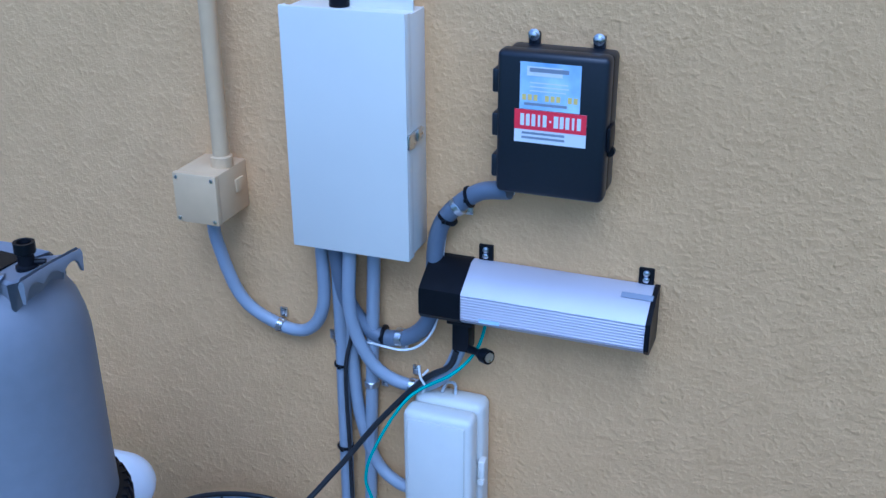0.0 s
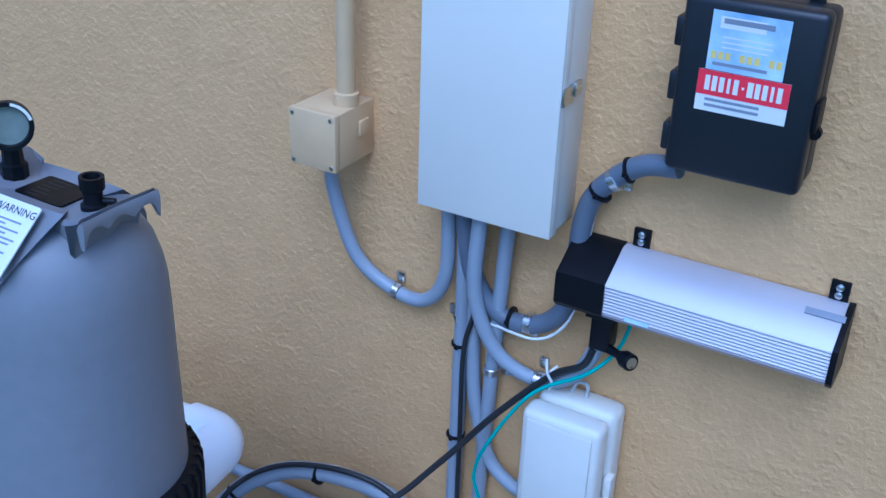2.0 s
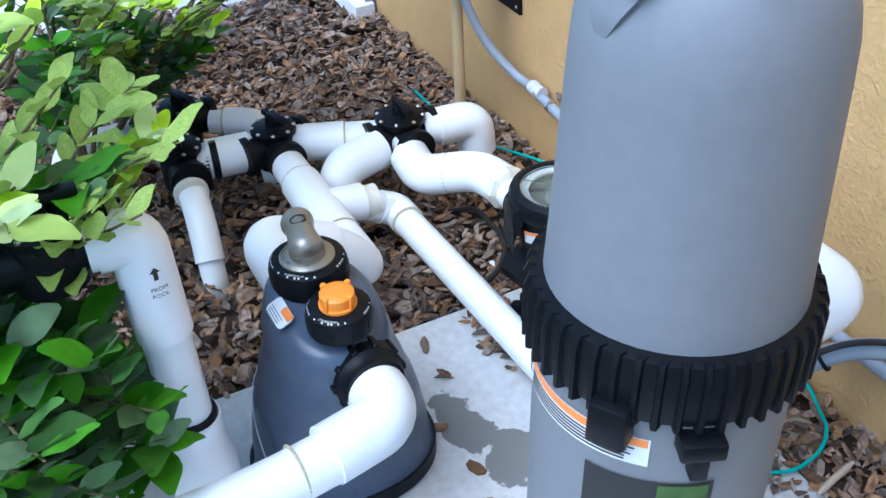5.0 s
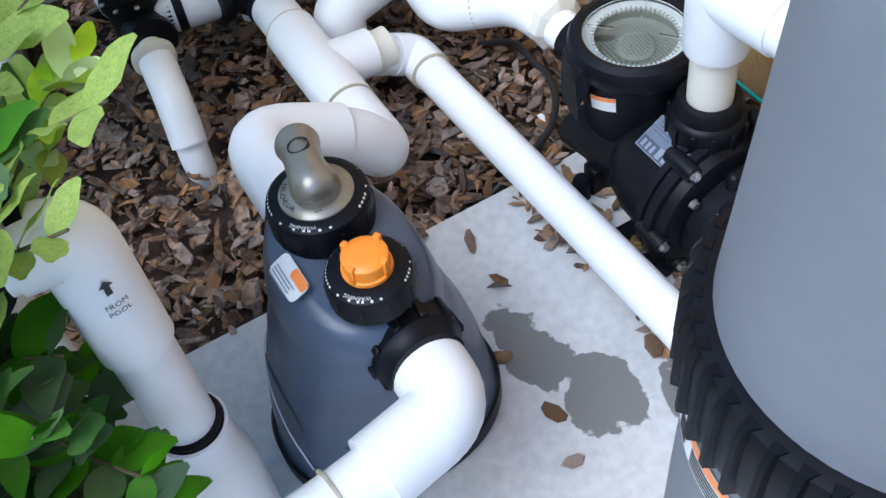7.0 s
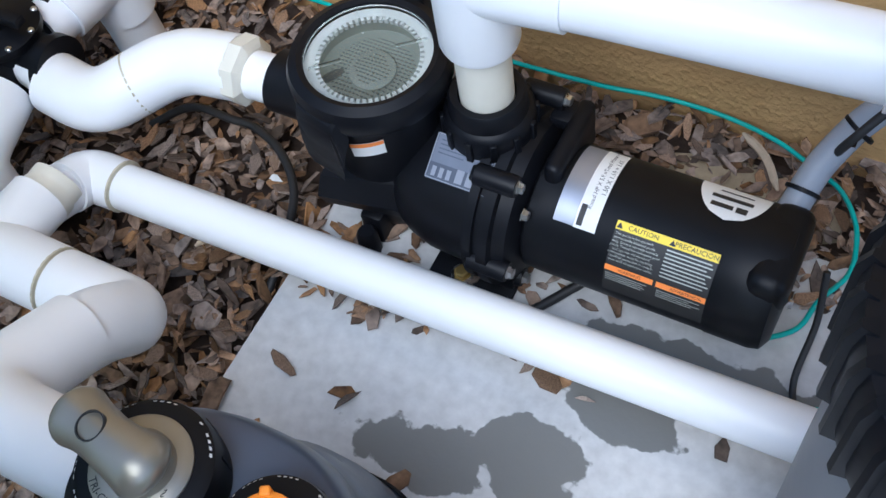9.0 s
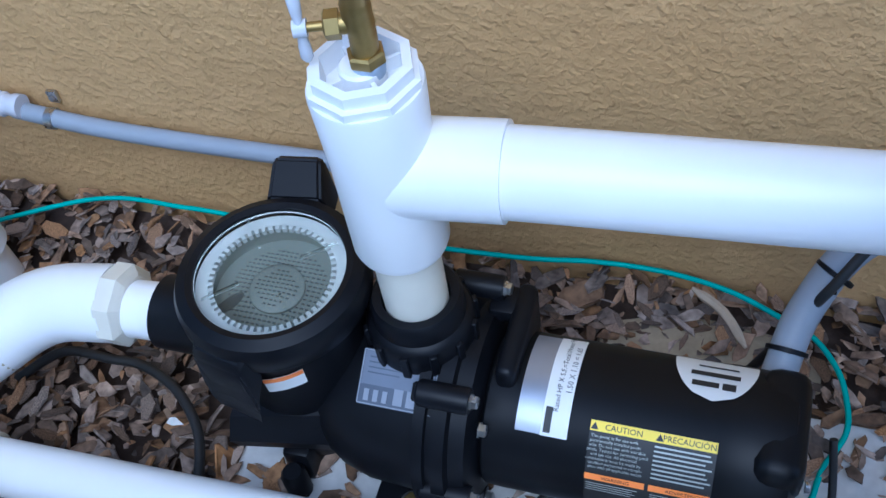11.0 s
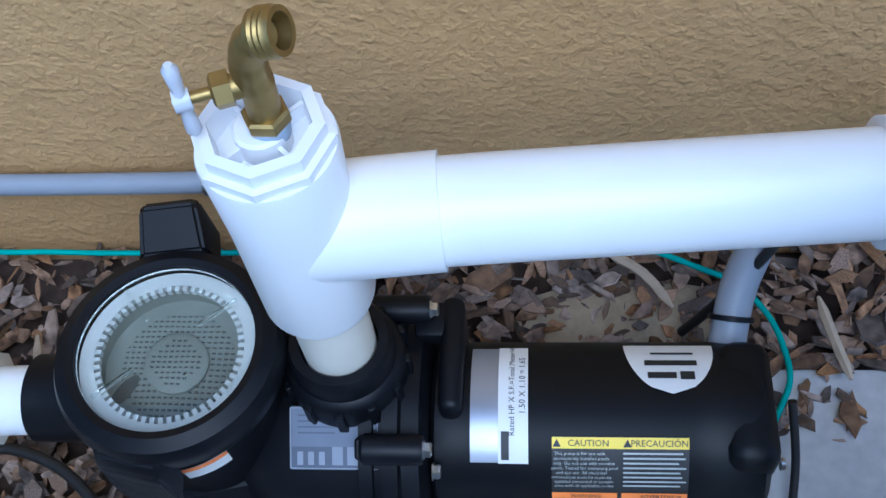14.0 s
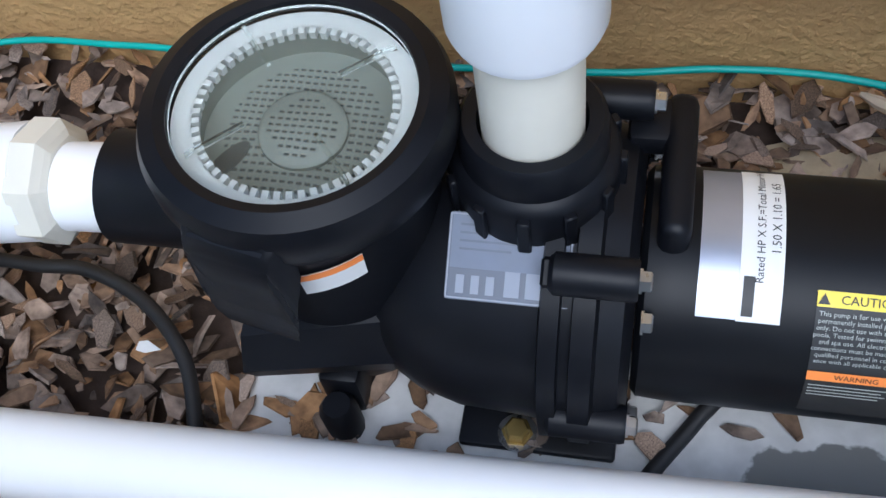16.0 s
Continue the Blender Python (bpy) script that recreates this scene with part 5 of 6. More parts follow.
def pump():
    t = thing("pool_pump", "black pool pump with clear strainer lid and motor", "pool pump", at=(0, 0, 0))
    c = pose(PX, PY, 0)
    # strainer pot
    bm = B()
    lathe(bm, c, [(0.055, 0.015), (0.06, 0.03), (0.067, 0.12), (0.076, 0.2), (0.08, 0.24), (0.073, 0.24), (0.064, 0.12), (0.056, 0.05), (0.0, 0.05)], 48, caps=False)
    pot = part("strainer_pot", bm, BLACK, t)
    bm = B()
    lathe(bm, c, [(0.08, 0.234), (0.0885, 0.236), (0.0915, 0.244), (0.0915, 0.26), (0.088, 0.268), (0.078, 0.273), (0.0715, 0.271), (0.071, 0.255)], 64, caps=False)
    ring = part("lid_ring", bm, BLACK, t, "black locking ring")
    for a in (97, 258):
        m = c @ Matrix.Rotation(radians(a), 4, "Z")
        bm = B()
        rows = []
        for r0, w, z0, z1 in ((0.08, 0.036, 0.226, 0.262), (0.091, 0.034, 0.205, 0.257), (0.097, 0.031, 0.18, 0.245), (0.095, 0.026, 0.16, 0.21)) if a > 180 else ((0.088, 0.034, 0.238, 0.266), (0.105, 0.032, 0.232, 0.278), (0.12, 0.03, 0.228, 0.288), (0.13, 0.028, 0.226, 0.282)):
            rows.append([m @ Vector(p) for p in ((r0, -w, z0), (r0, w, z0), (r0, w * 0.86, z1 - 0.006), (r0, w * 0.75, z1), (r0, -w * 0.75, z1), (r0, -w * 0.86, z1 - 0.006))])
        rings(bm, rows)
        bmesh.ops.bevel(bm, geom=bm.edges[:], offset=0.0025, segments=2, affect="EDGES")
        part("grip", bm, BLACK, ring)
    bm = B()
    lathe(bm, c, [(0.0712, 0.262), (0.071, 0.268), (0.06, 0.2715), (0.03, 0.273), (0.0, 0.2735)], 64, caps=False)
    lathe(bm, c, [(0.0712, 0.262), (0.0705, 0.264), (0.06, 0.2675), (0.03, 0.269), (0.0, 0.2695)], 64, caps=False)
    lid = part("clear_lid", bm, GLASS, t, "clear plastic lid")
    lid.visible_shadow = False
    bm = B()
    for a in (40, 130, 220, 310):
        slab_box(bm, 0.03, 0.066, -0.0012, 0.0012, 0.262, 0.268, 0.0, m=c @ Matrix.Rotation(radians(a), 4, "Z"))
    lr = part("lid_rib", bm, GLASS, lid)
    lr.visible_shadow = False
    # basket inside
    bm = B()
    lathe(bm, c, [(0.0695, 0.232), (0.0695, 0.25), (0.058, 0.25), (0.0575, 0.236)], 60, caps=False)
    for k in range(54):
        a = 2 * math.pi * k / 54
        slab_box(bm, 0.0535, 0.0585, -0.0018, 0.0018, 0.238, 0.25, 0.0, m=c @ Matrix.Rotation(a, 4, "Z"))
    part("basket_rim", bm, PORCELAIN, t, "white toothed basket rim")
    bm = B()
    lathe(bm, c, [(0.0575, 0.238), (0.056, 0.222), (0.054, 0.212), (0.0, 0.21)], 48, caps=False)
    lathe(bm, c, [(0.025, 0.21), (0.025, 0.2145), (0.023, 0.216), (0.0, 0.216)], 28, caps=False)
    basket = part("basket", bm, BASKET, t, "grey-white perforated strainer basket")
    bm = B()
    for k in range(-12, 13):
        for j in range(-12, 13):
            x, y = 0.0045 * k, 0.0045 * j
            if 0.025 < math.hypot(x, y) < 0.052 or math.hypot(x, y) < 0.019:
                z = 0.2116 if math.hypot(x, y) > 0.024 else 0.2166
                bm.faces.new([bm.verts.new(c @ Vector((x + dx, y + dy, z))) for dx, dy in ((-0.0015, -0.0008), (0.0015, -0.0008), (0.0015, 0.0008), (-0.0015, 0.0008))])
    part("slot_pattern", bm, BASKETHOLE, basket, smooth=False)
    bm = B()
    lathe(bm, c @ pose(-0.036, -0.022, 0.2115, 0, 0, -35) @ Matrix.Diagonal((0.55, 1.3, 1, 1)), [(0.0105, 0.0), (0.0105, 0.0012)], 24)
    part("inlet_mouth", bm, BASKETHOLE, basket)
    # inlet collar
    bm = B()
    lathe(bm, frame_of((PX - 0.06, PY + 0.008, 0.15), (-1, 0, 0)), [(0.047, -0.03), (0.045, 0.0), (0.039, 0.01), (0.039, 0.092), (0.035, 0.094), (0.033, 0.075)], 36, caps=False)
    part("inlet_collar", bm, BLACK, t)
    # volute: fat drum between pot and motor
    bm = B()
    lathe(bm, frame_of((-1.605, MY, MZ), (1, 0, 0)), [(0.05, -0.03), (0.074, -0.012), (0.088, 0.012), (0.096, 0.04), (0.098, 0.08), (0.1, 0.1)], 56)
    part("volute", bm, BLACK, t)
    bm = B()
    rows = []
    for s in range(9):
        w = s / 8
        x = PX - 0.05 + 0.155 * w
        half = 0.07 - 0.012 * w
        yc = MY - 0.025 * (1 - w)
        rows.append([Vector((x, yc - half, 0.075 - 0.02 * w)), Vector((x, yc - half * 1.12, 0.1 - 0.02 * w)), Vector((x, yc - half * 0.9, 0.122)), Vector((x, yc, 0.135 + 0.03 * w)), Vector((x, yc + half * 0.9, 0.12)), Vector((x, yc + half, 0.075)), Vector((x, yc, 0.045))])
    rings(bm, rows)
    bmesh.ops.subdivide_edges(bm, edges=bm.edges[:], cuts=1, smooth=0.6)
    part("lower_shell", bm, BLACK, t)
    # discharge boss and union
    bm = B()
    lathe(bm, pose(DX, DY, 0), [(0.056, 0.1), (0.05, 0.15), (0.047, 0.17), (0.047, 0.18), (0.049, 0.182), (0.051, 0.187), (0.051, 0.213), (0.0475, 0.219), (0.044, 0.221), (0.043, 0.241), (0.04, 0.245), (0.032, 0.244), (0.031, 0.2), (0.0, 0.2)], 44, caps=False)
    boss = part("discharge_union", bm, BLACK, t)
    for k in range(12):
        bm = B()
        slab_box(bm, 0.049, 0.0545, -0.004, 0.004, 0.184, 0.214, 0.001, 1, m=pose(DX, DY, 0) @ Matrix.Rotation(2 * math.pi * k / 12, 4, "Z"))
        part("grip_rib", bm, BLACK, boss)
    # seal plate: stacked discs with bolt lugs
    bm = B()
    ax = frame_of((-1.512, MY, MZ), (1, 0, 0))
    lathe(bm, ax, [(0.1, 0), (0.11, 0.002), (0.11, 0.013), (0.105, 0.014), (0.105, 0.02), (0.112, 0.021), (0.112, 0.034), (0.104, 0.036), (0.1, 0.05), (0.086, 0.056)], 64)
    plate = part("seal_plate", bm, BLACK, t)
    for y, z, big in ((-0.063, 0.111, 1), (-0.063, 0.061, 0), (-0.104, 0.0, 1), (0.063, 0.111, 1), (0.063, 0.061, 0), (0.104, 0.0, 1), (-0.07, -0.066, 1), (0.07, -0.066, 1)):
        p = Vector((-1.505, MY + y, MZ + z))
        if big:
            bm = B()
            tube(bm, [p, p + Vector((0.003, 0, 0)), p + Vector((0.047, 0, 0)), p + Vector((0.05, 0, 0))], [0.0095, 0.0125, 0.0125, 0.0115], 18)
            a = math.degrees(math.atan2(z, y))
            slab_box(bm, -1.51, -1.488, -0.009, 0.009, 0.08, math.hypot(y, z), 0.002, 1, m=Matrix.Translation((0, MY, MZ)) @ Matrix.Rotation(radians(a - 90), 4, "X"))
            lug = part("bolt_lug", bm, BLACK, plate)
            bolt_head("bolt", p + Vector((0.05, 0, 0)), (1, 0, 0), 0.0065, lug)
        else:
            bolt_head("bolt", p + Vector((0.053, 0, 0)), (1, 0, 0), 0.0065, plate)
    # motor adapter arm at the back
    bm = B()
    slab_box(bm, -1.447, -1.427, MY - 0.022, MY + 0.085, 0.115, 0.186, 0.008, 3)
    slab_box(bm, -1.47, -1.44, MY + 0.045, MY + 0.08, 0.165, 0.184, 0.006, 2)
    part("adapter_arm", bm, BLACK, t)
    # motor shell
    bm = B()
    lathe(bm, frame_of((-1.455, MY, MZ), (1, 0, 0)), [(0.072, 0), (0.077, 0.004), (0.078, 0.02), (0.078, 0.215), (0.0788, 0.217), (0.0788, 0.265), (0.076, 0.277), (0.064, 0.284), (0.03, 0.286)], 64)
    motor = part("motor", bm, SATIN, t, "satin black electric motor shell")
    bm = B()
    slab_box(bm, -1.212, -1.166, MY - 0.058, MY + 0.056, 0.105, 0.163, 0.016, 3)
    part("terminal_cover", bm, SATIN, motor)
    bm = B()
    lathe(bm, frame_of((-1.164, MY - 0.045, MZ + 0.04), (1, 0, 0)), [(0.006, 0), (0.005, 0.004)], 10)
    part("screw", bm, STEEL, motor)
    # feet
    bm = B()
    slab_box(bm, -1.57, -1.46, MY - 0.1, MY + 0.085, 0.001, 0.009, 0.003)
    slab_box(bm, -1.505, -1.462, MY - 0.085, MY + 0.06, 0.008, 0.04, 0.004)
    foot = part("base_foot", bm, BLACK, t)
    bolt_head("anchor_nut", Vector((-1.529, MY - 0.088, 0.009)), (0, 0, 1), 0.009, foot, BRASS)
    bm = B()
    lathe(bm, pose(-1.529, MY - 0.088, 0.0088), [(0.014, 0), (0.014, 0.001)], 20)
    part("washer", bm, STEEL, foot)
    bm = B()
    slab_box(bm, -1.67, -1.64, PY - 0.075, PY - 0.035, -0.015, 0.05, 0.005)
    lathe(bm, pose(-1.654, PY - 0.088, 0.02), [(0.014, -0.03), (0.014, 0.012), (0.01, 0.02)], 12)
    part("drain_plug", bm, BLACK, t)

    def on_motor(x0, a0, r=MR + 0.0008):
        """Lays x along the shaft and y round the shell, from the angle a0 above the front."""
        return lambda x, y: Vector((x0 + x, MY - r * math.cos(radians(a0) + y / r), MZ + r * math.sin(radians(a0) + y / r)))
    # caution label
    a0 = 31
    bm = B()
    patch(bm, on_motor(-1.297, a0), -0.056, 0.056, -0.046, 0.045, 4, 16)
    lab = part("caution_label", bm, INK, motor, "black, yellow and orange caution label")
    r1 = MR + 0.0014
    bm = B()
    patch(bm, on_motor(-1.297, a0, r1), -0.056, 0.056, 0.0355, 0.045, 4, 4)
    part("yellow_band", bm, YELLOW, lab)
    bm = B()
    for x in (-0.029, 0.0285):
        patch(bm, on_motor(-1.297 + x, a0, r1), -0.027, 0.027, -0.0125, -0.0055, 3, 3)
    part("orange_band", bm, AMBER, lab)
    r2 = MR + 0.002
    for words, x in (("CAUTION", -0.026), ("PRECAUCI\u00d3N", 0.032)):
        part("heading", text_bm(words, 0.0075, on_motor(-1.297 + x, a0 + math.degrees(0.0403 / r2), r2)), INK, lab, smooth=False)
    for words, x in (("WARNING", -0.028), ("ADVERTENCIA", 0.034)):
        part("heading", text_bm(words, 0.0052, on_motor(-1.297 + x, a0 + math.degrees(-0.009 / r2), r2)), INK, lab, smooth=False)
    bm = B()
    pale = material("pale_print", (0.42, 0.44, 0.4), 0.5)
    bars(bm, on_motor(-1.297 + 0.0285, a0 + math.degrees(0.0325 / r1), r1), 8, 0.052, 0.0016, 0.0042, 7, 0.2)
    for x, sd in ((-0.029, 2), (0.0285, 7)):
        bars(bm, on_motor(-1.297 + x, a0 + math.degrees(-0.016 / r1), r1), 4, 0.05, 0.0008, 0.0028, sd + 1, 0.3)
    part("print", bm, pale, lab, smooth=False)
    for k, words in enumerate(("This pump is for use with", "permanently installed pools", "only. Do not use with storable", "pools. Tested for swimming pool", "and spa use. All electrical", "connections must be made by", "qualified personnel in compli-", "ance with all applicable codes")):
        part("print", text_bm(words, 0.0041, on_motor(-1.297 - 0.029 - 0.0007 * (31 - len(words)), a0 + math.degrees((0.0317 - 0.0042 * k) / r2), r2)), pale, lab, smooth=False)
    for x in (-0.052, 0.006):
        bm = B()
        pl = on_motor(-1.297 + x, a0 + math.degrees(0.0403 / r2), r2)
        bm.faces.new([bm.verts.new(pl(*p)) for p in ((-0.0035, -0.003), (0.0035, -0.003), (0, 0.0035))])
        part("hazard_triangle", bm, INK, lab, smooth=False)
    # rating labels
    bm = B()
    patch(bm, on_motor(-1.409, 88), -0.012, 0.012, -0.056, 0.057, 4, 18)
    part("foil_label", bm, FOIL, motor, "silver foil rating label")
    bm = B()
    patch(bm, on_motor(-1.385, 88, r1), -0.0125, 0.0125, -0.057, 0.058, 4, 18)
    lab = part("rating_label", bm, PAPER, motor, "white rating label")
    for words, off, size in (("Rated HP X S.F.=Total Motor HP", -0.002, 0.0068), ("1.50 X 1.10 = 1.65", 0.0068, 0.0075)):
        f = on_motor(-1.384, 97, r2)
        part("print", text_bm(words, size, lambda x, y, f=f, off=off: f(off - y, x)), INK, lab, smooth=False)
    bm = B()
    f = on_motor(-1.385, 88, r2)
    patch(bm, f, -0.01, -0.0035, -0.054, -0.03, 2, 4)
    part("logo_bar", bm, INK, lab, smooth=False)
    # maker's disc label
    bm = B()
    f = on_motor(-1.252, 134, MR + 0.0016)
    rowsn = 10
    g = []
    for j in range(rowsn + 1):
        y = -0.061 * j / rowsn
        w = 0.038 * math.sqrt(max(0.0004, 1 - (j / rowsn) ** 2.4))
        g.append([bm.verts.new(f(-w + 2 * w * i / 8, y)) for i in range(9)])
    for a, b in zip(g, g[1:]):
        for i in range(8):
            bm.faces.new((a[i], a[i + 1], b[i + 1], b[i]))
    disc = part("maker_label", bm, PAPER, motor, "white half-round maker's label")
    bm = B()
    f2 = on_motor(-1.252, 134, MR + 0.0023)
    for x, y, w, h in ((0.013, -0.044, 0.012, 0.0085), (-0.008, -0.044, 0.024, 0.0065), (0.0, -0.03, 0.044, 0.0065), (0.002, -0.017, 0.036, 0.003)):
        patch(bm, f2, x - w / 2, x + w / 2, y - h / 2, y + h / 2, 3, 3)
    part("logo_mark", bm, INK, disc, smooth=False)
    # nameplate on the volute
    n = Vector((0.02, -0.53, 0.85)).normalized()
    xa = Vector((1, 0, 0))
    m = Matrix((xa, n.cross(xa), n)).transposed().to_4x4()
    m.translation = Vector((-1.531, -0.3085, 0.1785))
    bm = B()
    plate_on(bm, m, 0.074, 0.052, 0.002, 0.002)
    name = part("nameplate", bm, PLATE, t, "slate blue silver-edged nameplate", smooth=False)
    up = m @ pose(0, 0, 0.0025)
    bm = B()
    for x, y, w, h in ((0, 0.0248, 0.072, 0.001), (0, -0.0248, 0.072, 0.001), (-0.036, 0, 0.001, 0.05), (0.036, 0, 0.001, 0.05)):
        plate_on(bm, up @ pose(x, y, 0), w, h, 0.0004)
    part("silver_print", bm, material("silver_edge", (0.26, 0.28, 0.33), 0.5, var=0.1), name, smooth=False)
    bm = B()
    plate_on(bm, up @ pose(0, 0.0085, 0), 0.07, 0.031, 0.0003)
    part("print_field", bm, material("blue_grey_field", (0.13, 0.15, 0.2), 0.5, metal=0.0, var=0.12, scale=60), name, smooth=False)
    bm = B()
    for k in range(3):
        plate_on(bm, up @ pose(0.003 + 0.0125 * k, -0.0145, 0.0004), 0.009, 0.015, 0.0004)
    part("logo_mark", bm, material("silver_ink", (0.24, 0.26, 0.31), 0.5, var=0.1), name, smooth=False)
    bm = B()
    for k in range(3):
        plate_on(bm, up @ pose(-0.028 + 0.009 * k, -0.0165, 0.0004), 0.005, 0.011, 0.0003)
    part("logo_mark", bm, GREY_INK, name, smooth=False)
    bm = B()
    bars(bm, flat(up @ pose(-0.005, 0.0195, 0.0006)), 4, 0.05, 0.0013, 0.0048, 5, 0.4)
    part("print", bm, PLATE, name, smooth=False)
    # sticker on the pot
    bm = B()
    f = lambda x, y: Vector((PX + (0.0772 + 0.1 * y) * math.cos(radians(-70) + x / 0.078), PY + (0.0772 + 0.1 * y) * math.sin(radians(-70) + x / 0.078), 0.199 + y + 0.25 * x))
    patch(bm, f, -0.02, 0.02, -0.013, 0.013, 6, 2)
    st = part("caution_sticker", bm, PAPER, t, "white and orange caution sticker")
    bm = B()
    f3 = lambda x, y: f(x, y) + Vector((math.cos(radians(-70)), math.sin(radians(-70)), 0)) * 0.0008
    patch(bm, f3, -0.02, 0.02, 0.006, 0.013, 6, 1)
    part("orange_band", bm, AMBER, st)


pump()


# ---- dark posts and downspout beyond the wall's end ----
t = thing("screen_enclosure", "dark bronze aluminium pool screen frame", "screen frame")
for x, y, w in ((-3.72, 0.0, 0.085), (-3.45, 0.03, 0.03), (-5.15, 0.3, 0.05), (-5.45, 0.42, 0.04)):
    bm = B()
    slab_box(bm, x - w, x + w, y - w, y + w, -0.05, 2.6, 0.004)
    part("post", bm, BRONZE, t)
bm = B()
tube(bm, [(-3.2, 0.04, 0.05), (-3.72, 0.0, 0.05), (-3.95, 0.9, 0.05), (-3.95, 4.0, 0.05)], 0.045, 4)
part("bottom_rail", bm, BRONZE, t, smooth=False)
bm = B()
slab_box(bm, -3.165, -3.095, -0.03, 0.06, -0.05, 2.7, 0.006)
tagged(part("downspout", bm, GREYPOST), "grey metal downspout at the wall's end", "downspout")
bm = B()
rings(bm, [[Vector((x, y + dy, z + dz)) for dy, dz in ((-0.03, 0), (0.03, 0), (0.03, 0.05), (-0.03, 0.05))] for x, y, z in ((-3.08, -0.04, -0.03), (-3.3, -0.05, 0.0), (-3.36, -0.07, 0.05))])
tagged(part("downspout_elbow", bm, PVC), "white downspout outlet lying on the mulch", "downspout outlet")
bm = B()
tube(bm, [(-3.3, -0.1, 0.0), (-3.9, -0.22, 0.0), (-5.0, -0.4, 0.0)], 0.05, 12)
tagged(part("bed_edging", bm, material("rusty_edging", (0.09, 0.03, 0.02), 0.8, var=0.3)), "rust brown bed edging at the deck", "edging", kind="structure")


# ---- mulch ----
def chip_ring(rnd, size):
    """One flake of bark: an uneven thin slab, as points and faces."""
    n = rnd.randint(5, 7)
    ln, wd = size, size * rnd.uniform(0.2, 0.6)
    th = size * rnd.uniform(0.03, 0.07)
    bow = size * rnd.uniform(-0.12, 0.2)
    top, low = [], []
    for k in range(n):
        a = 2 * math.pi * (k + rnd.uniform(-0.3, 0.3)) / n
        x, y = 0.5 * ln * math.cos(a) * rnd.uniform(0.75, 1.1), 0.5 * wd * math.sin(a) * rnd.uniform(0.7, 1.15)
        z = bow * (1 - (2 * x / ln) ** 2)
        top.append((x * 0.93, y * 0.93, z + th))
        low.append((x, y, z))
    pts = low + top
    faces = [tuple(range(n - 1, -1, -1)), tuple(range(n, 2 * n))] + [(k, (k + 1) % n, n + (k + 1) % n, n + k) for k in range(n)]
    return pts, faces


def bed_height(x, y):
    return -0.03 + 0.012 * noise.noise((x * 3, y * 3, 0)) + 0.012 * noise.noise((x * 9, y * 9, 4))


def allowed(x, y, rnd):
    """How the chips lie: thick in the bed, thin over parts of the slab."""
    if x < -1.745 or y > -0.155:
        return y < -0.004 or x < -3.16, bed_height(x, y)
    if y > -0.24:
        return rnd.random() < 0.4, 0.003
    if y > -0.45 and x < -1.35:
        d = 0.5 + 0.5 * noise.noise((x * 9, y * 9, 2))
        return rnd.random() < (0.85 * d if x < -1.58 else 0.3 * d), 0.003
    if x > -0.95 and y > -0.45:
        return rnd.random() < 0.35, 0.003
    return rnd.random() < 0.004, 0.003


def mulch(count, x0, x1, y0, y1, lo, hi, seed, lift=0.0):
    rnd = random.Random(seed)
    verts, faces = [], []
    for _ in range(count):
        x, y = rnd.uniform(x0, x1), rnd.uniform(y0, y1)
        ok, z = allowed(x, y, rnd)
        if not ok:
            continue
        size = rnd.uniform(lo, hi) * (1.5 if rnd.random() < 0.08 else 1)
        pts, fs = chip_ring(rnd, size)
        on_bed = x < -1.745 or y > -0.155
        tilt = 22 if on_bed else 5
        m = pose(x, y, z + (rnd.uniform(0.0, 0.022) if on_bed else 0.001) + lift, rnd.gauss(0, tilt), rnd.gauss(0, tilt), rnd.uniform(0, 360))
        base = len(verts)
        verts += [tuple(m @ Vector(p)) for p in pts]
        faces += [tuple(base + i for i in f) for f in fs]
    me = bpy.data.meshes.new("bark_mulch")
    me.from_pydata(verts, [], faces)
    me.materials.append(BARK)
    return me


bed = thing("mulch_bed", "brown bark mulch covering the planting bed and slab edge", "mulch", kind="stuff")
near = new("bark_mulch", mulch(19000, -2.75, -0.4, -1.5, -0.005, 0.012, 0.05, 3))
far = new("bark_mulch", mulch(9000, -3.7, -2.6, -1.7, -0.005, 0.02, 0.05, 4))
side = new("bark_mulch", mulch(2500, -0.75, 1.2, -0.5, -0.005, 0.02, 0.05, 5))
for ob in (near, far, side):
    ob.parent = bed
    tagged(ob, kind="stuff")
rnd = random.Random(12)
kinds = []
for k in range(12):
    pts, fs = chip_ring(rnd, 1.0)
    me = bpy.data.meshes.new("bark_piece")
    me.from_pydata(pts, [], fs)
    me.materials.append(BARK1)
    kinds.append(me)
made = 0
while made < 290:
    x, y = rnd.uniform(-2.25, -0.95), rnd.uniform(-0.75, -0.01)
    ok, z = allowed(x, y, rnd)
    if not ok:
        continue
    on_bed = x < -1.745 or y > -0.155
    ob = new("bark_piece", kinds[made % 12])
    s = rnd.uniform(0.022, 0.05)
    ob.matrix_basis = pose(x, y, z + (0.02 if on_bed else 0.002), rnd.gauss(0, 18 if on_bed else 5), rnd.gauss(0, 18 if on_bed else 5), rnd.uniform(0, 360)) @ Matrix.Scale(s, 4)
    ob.parent = bed
    made += 1
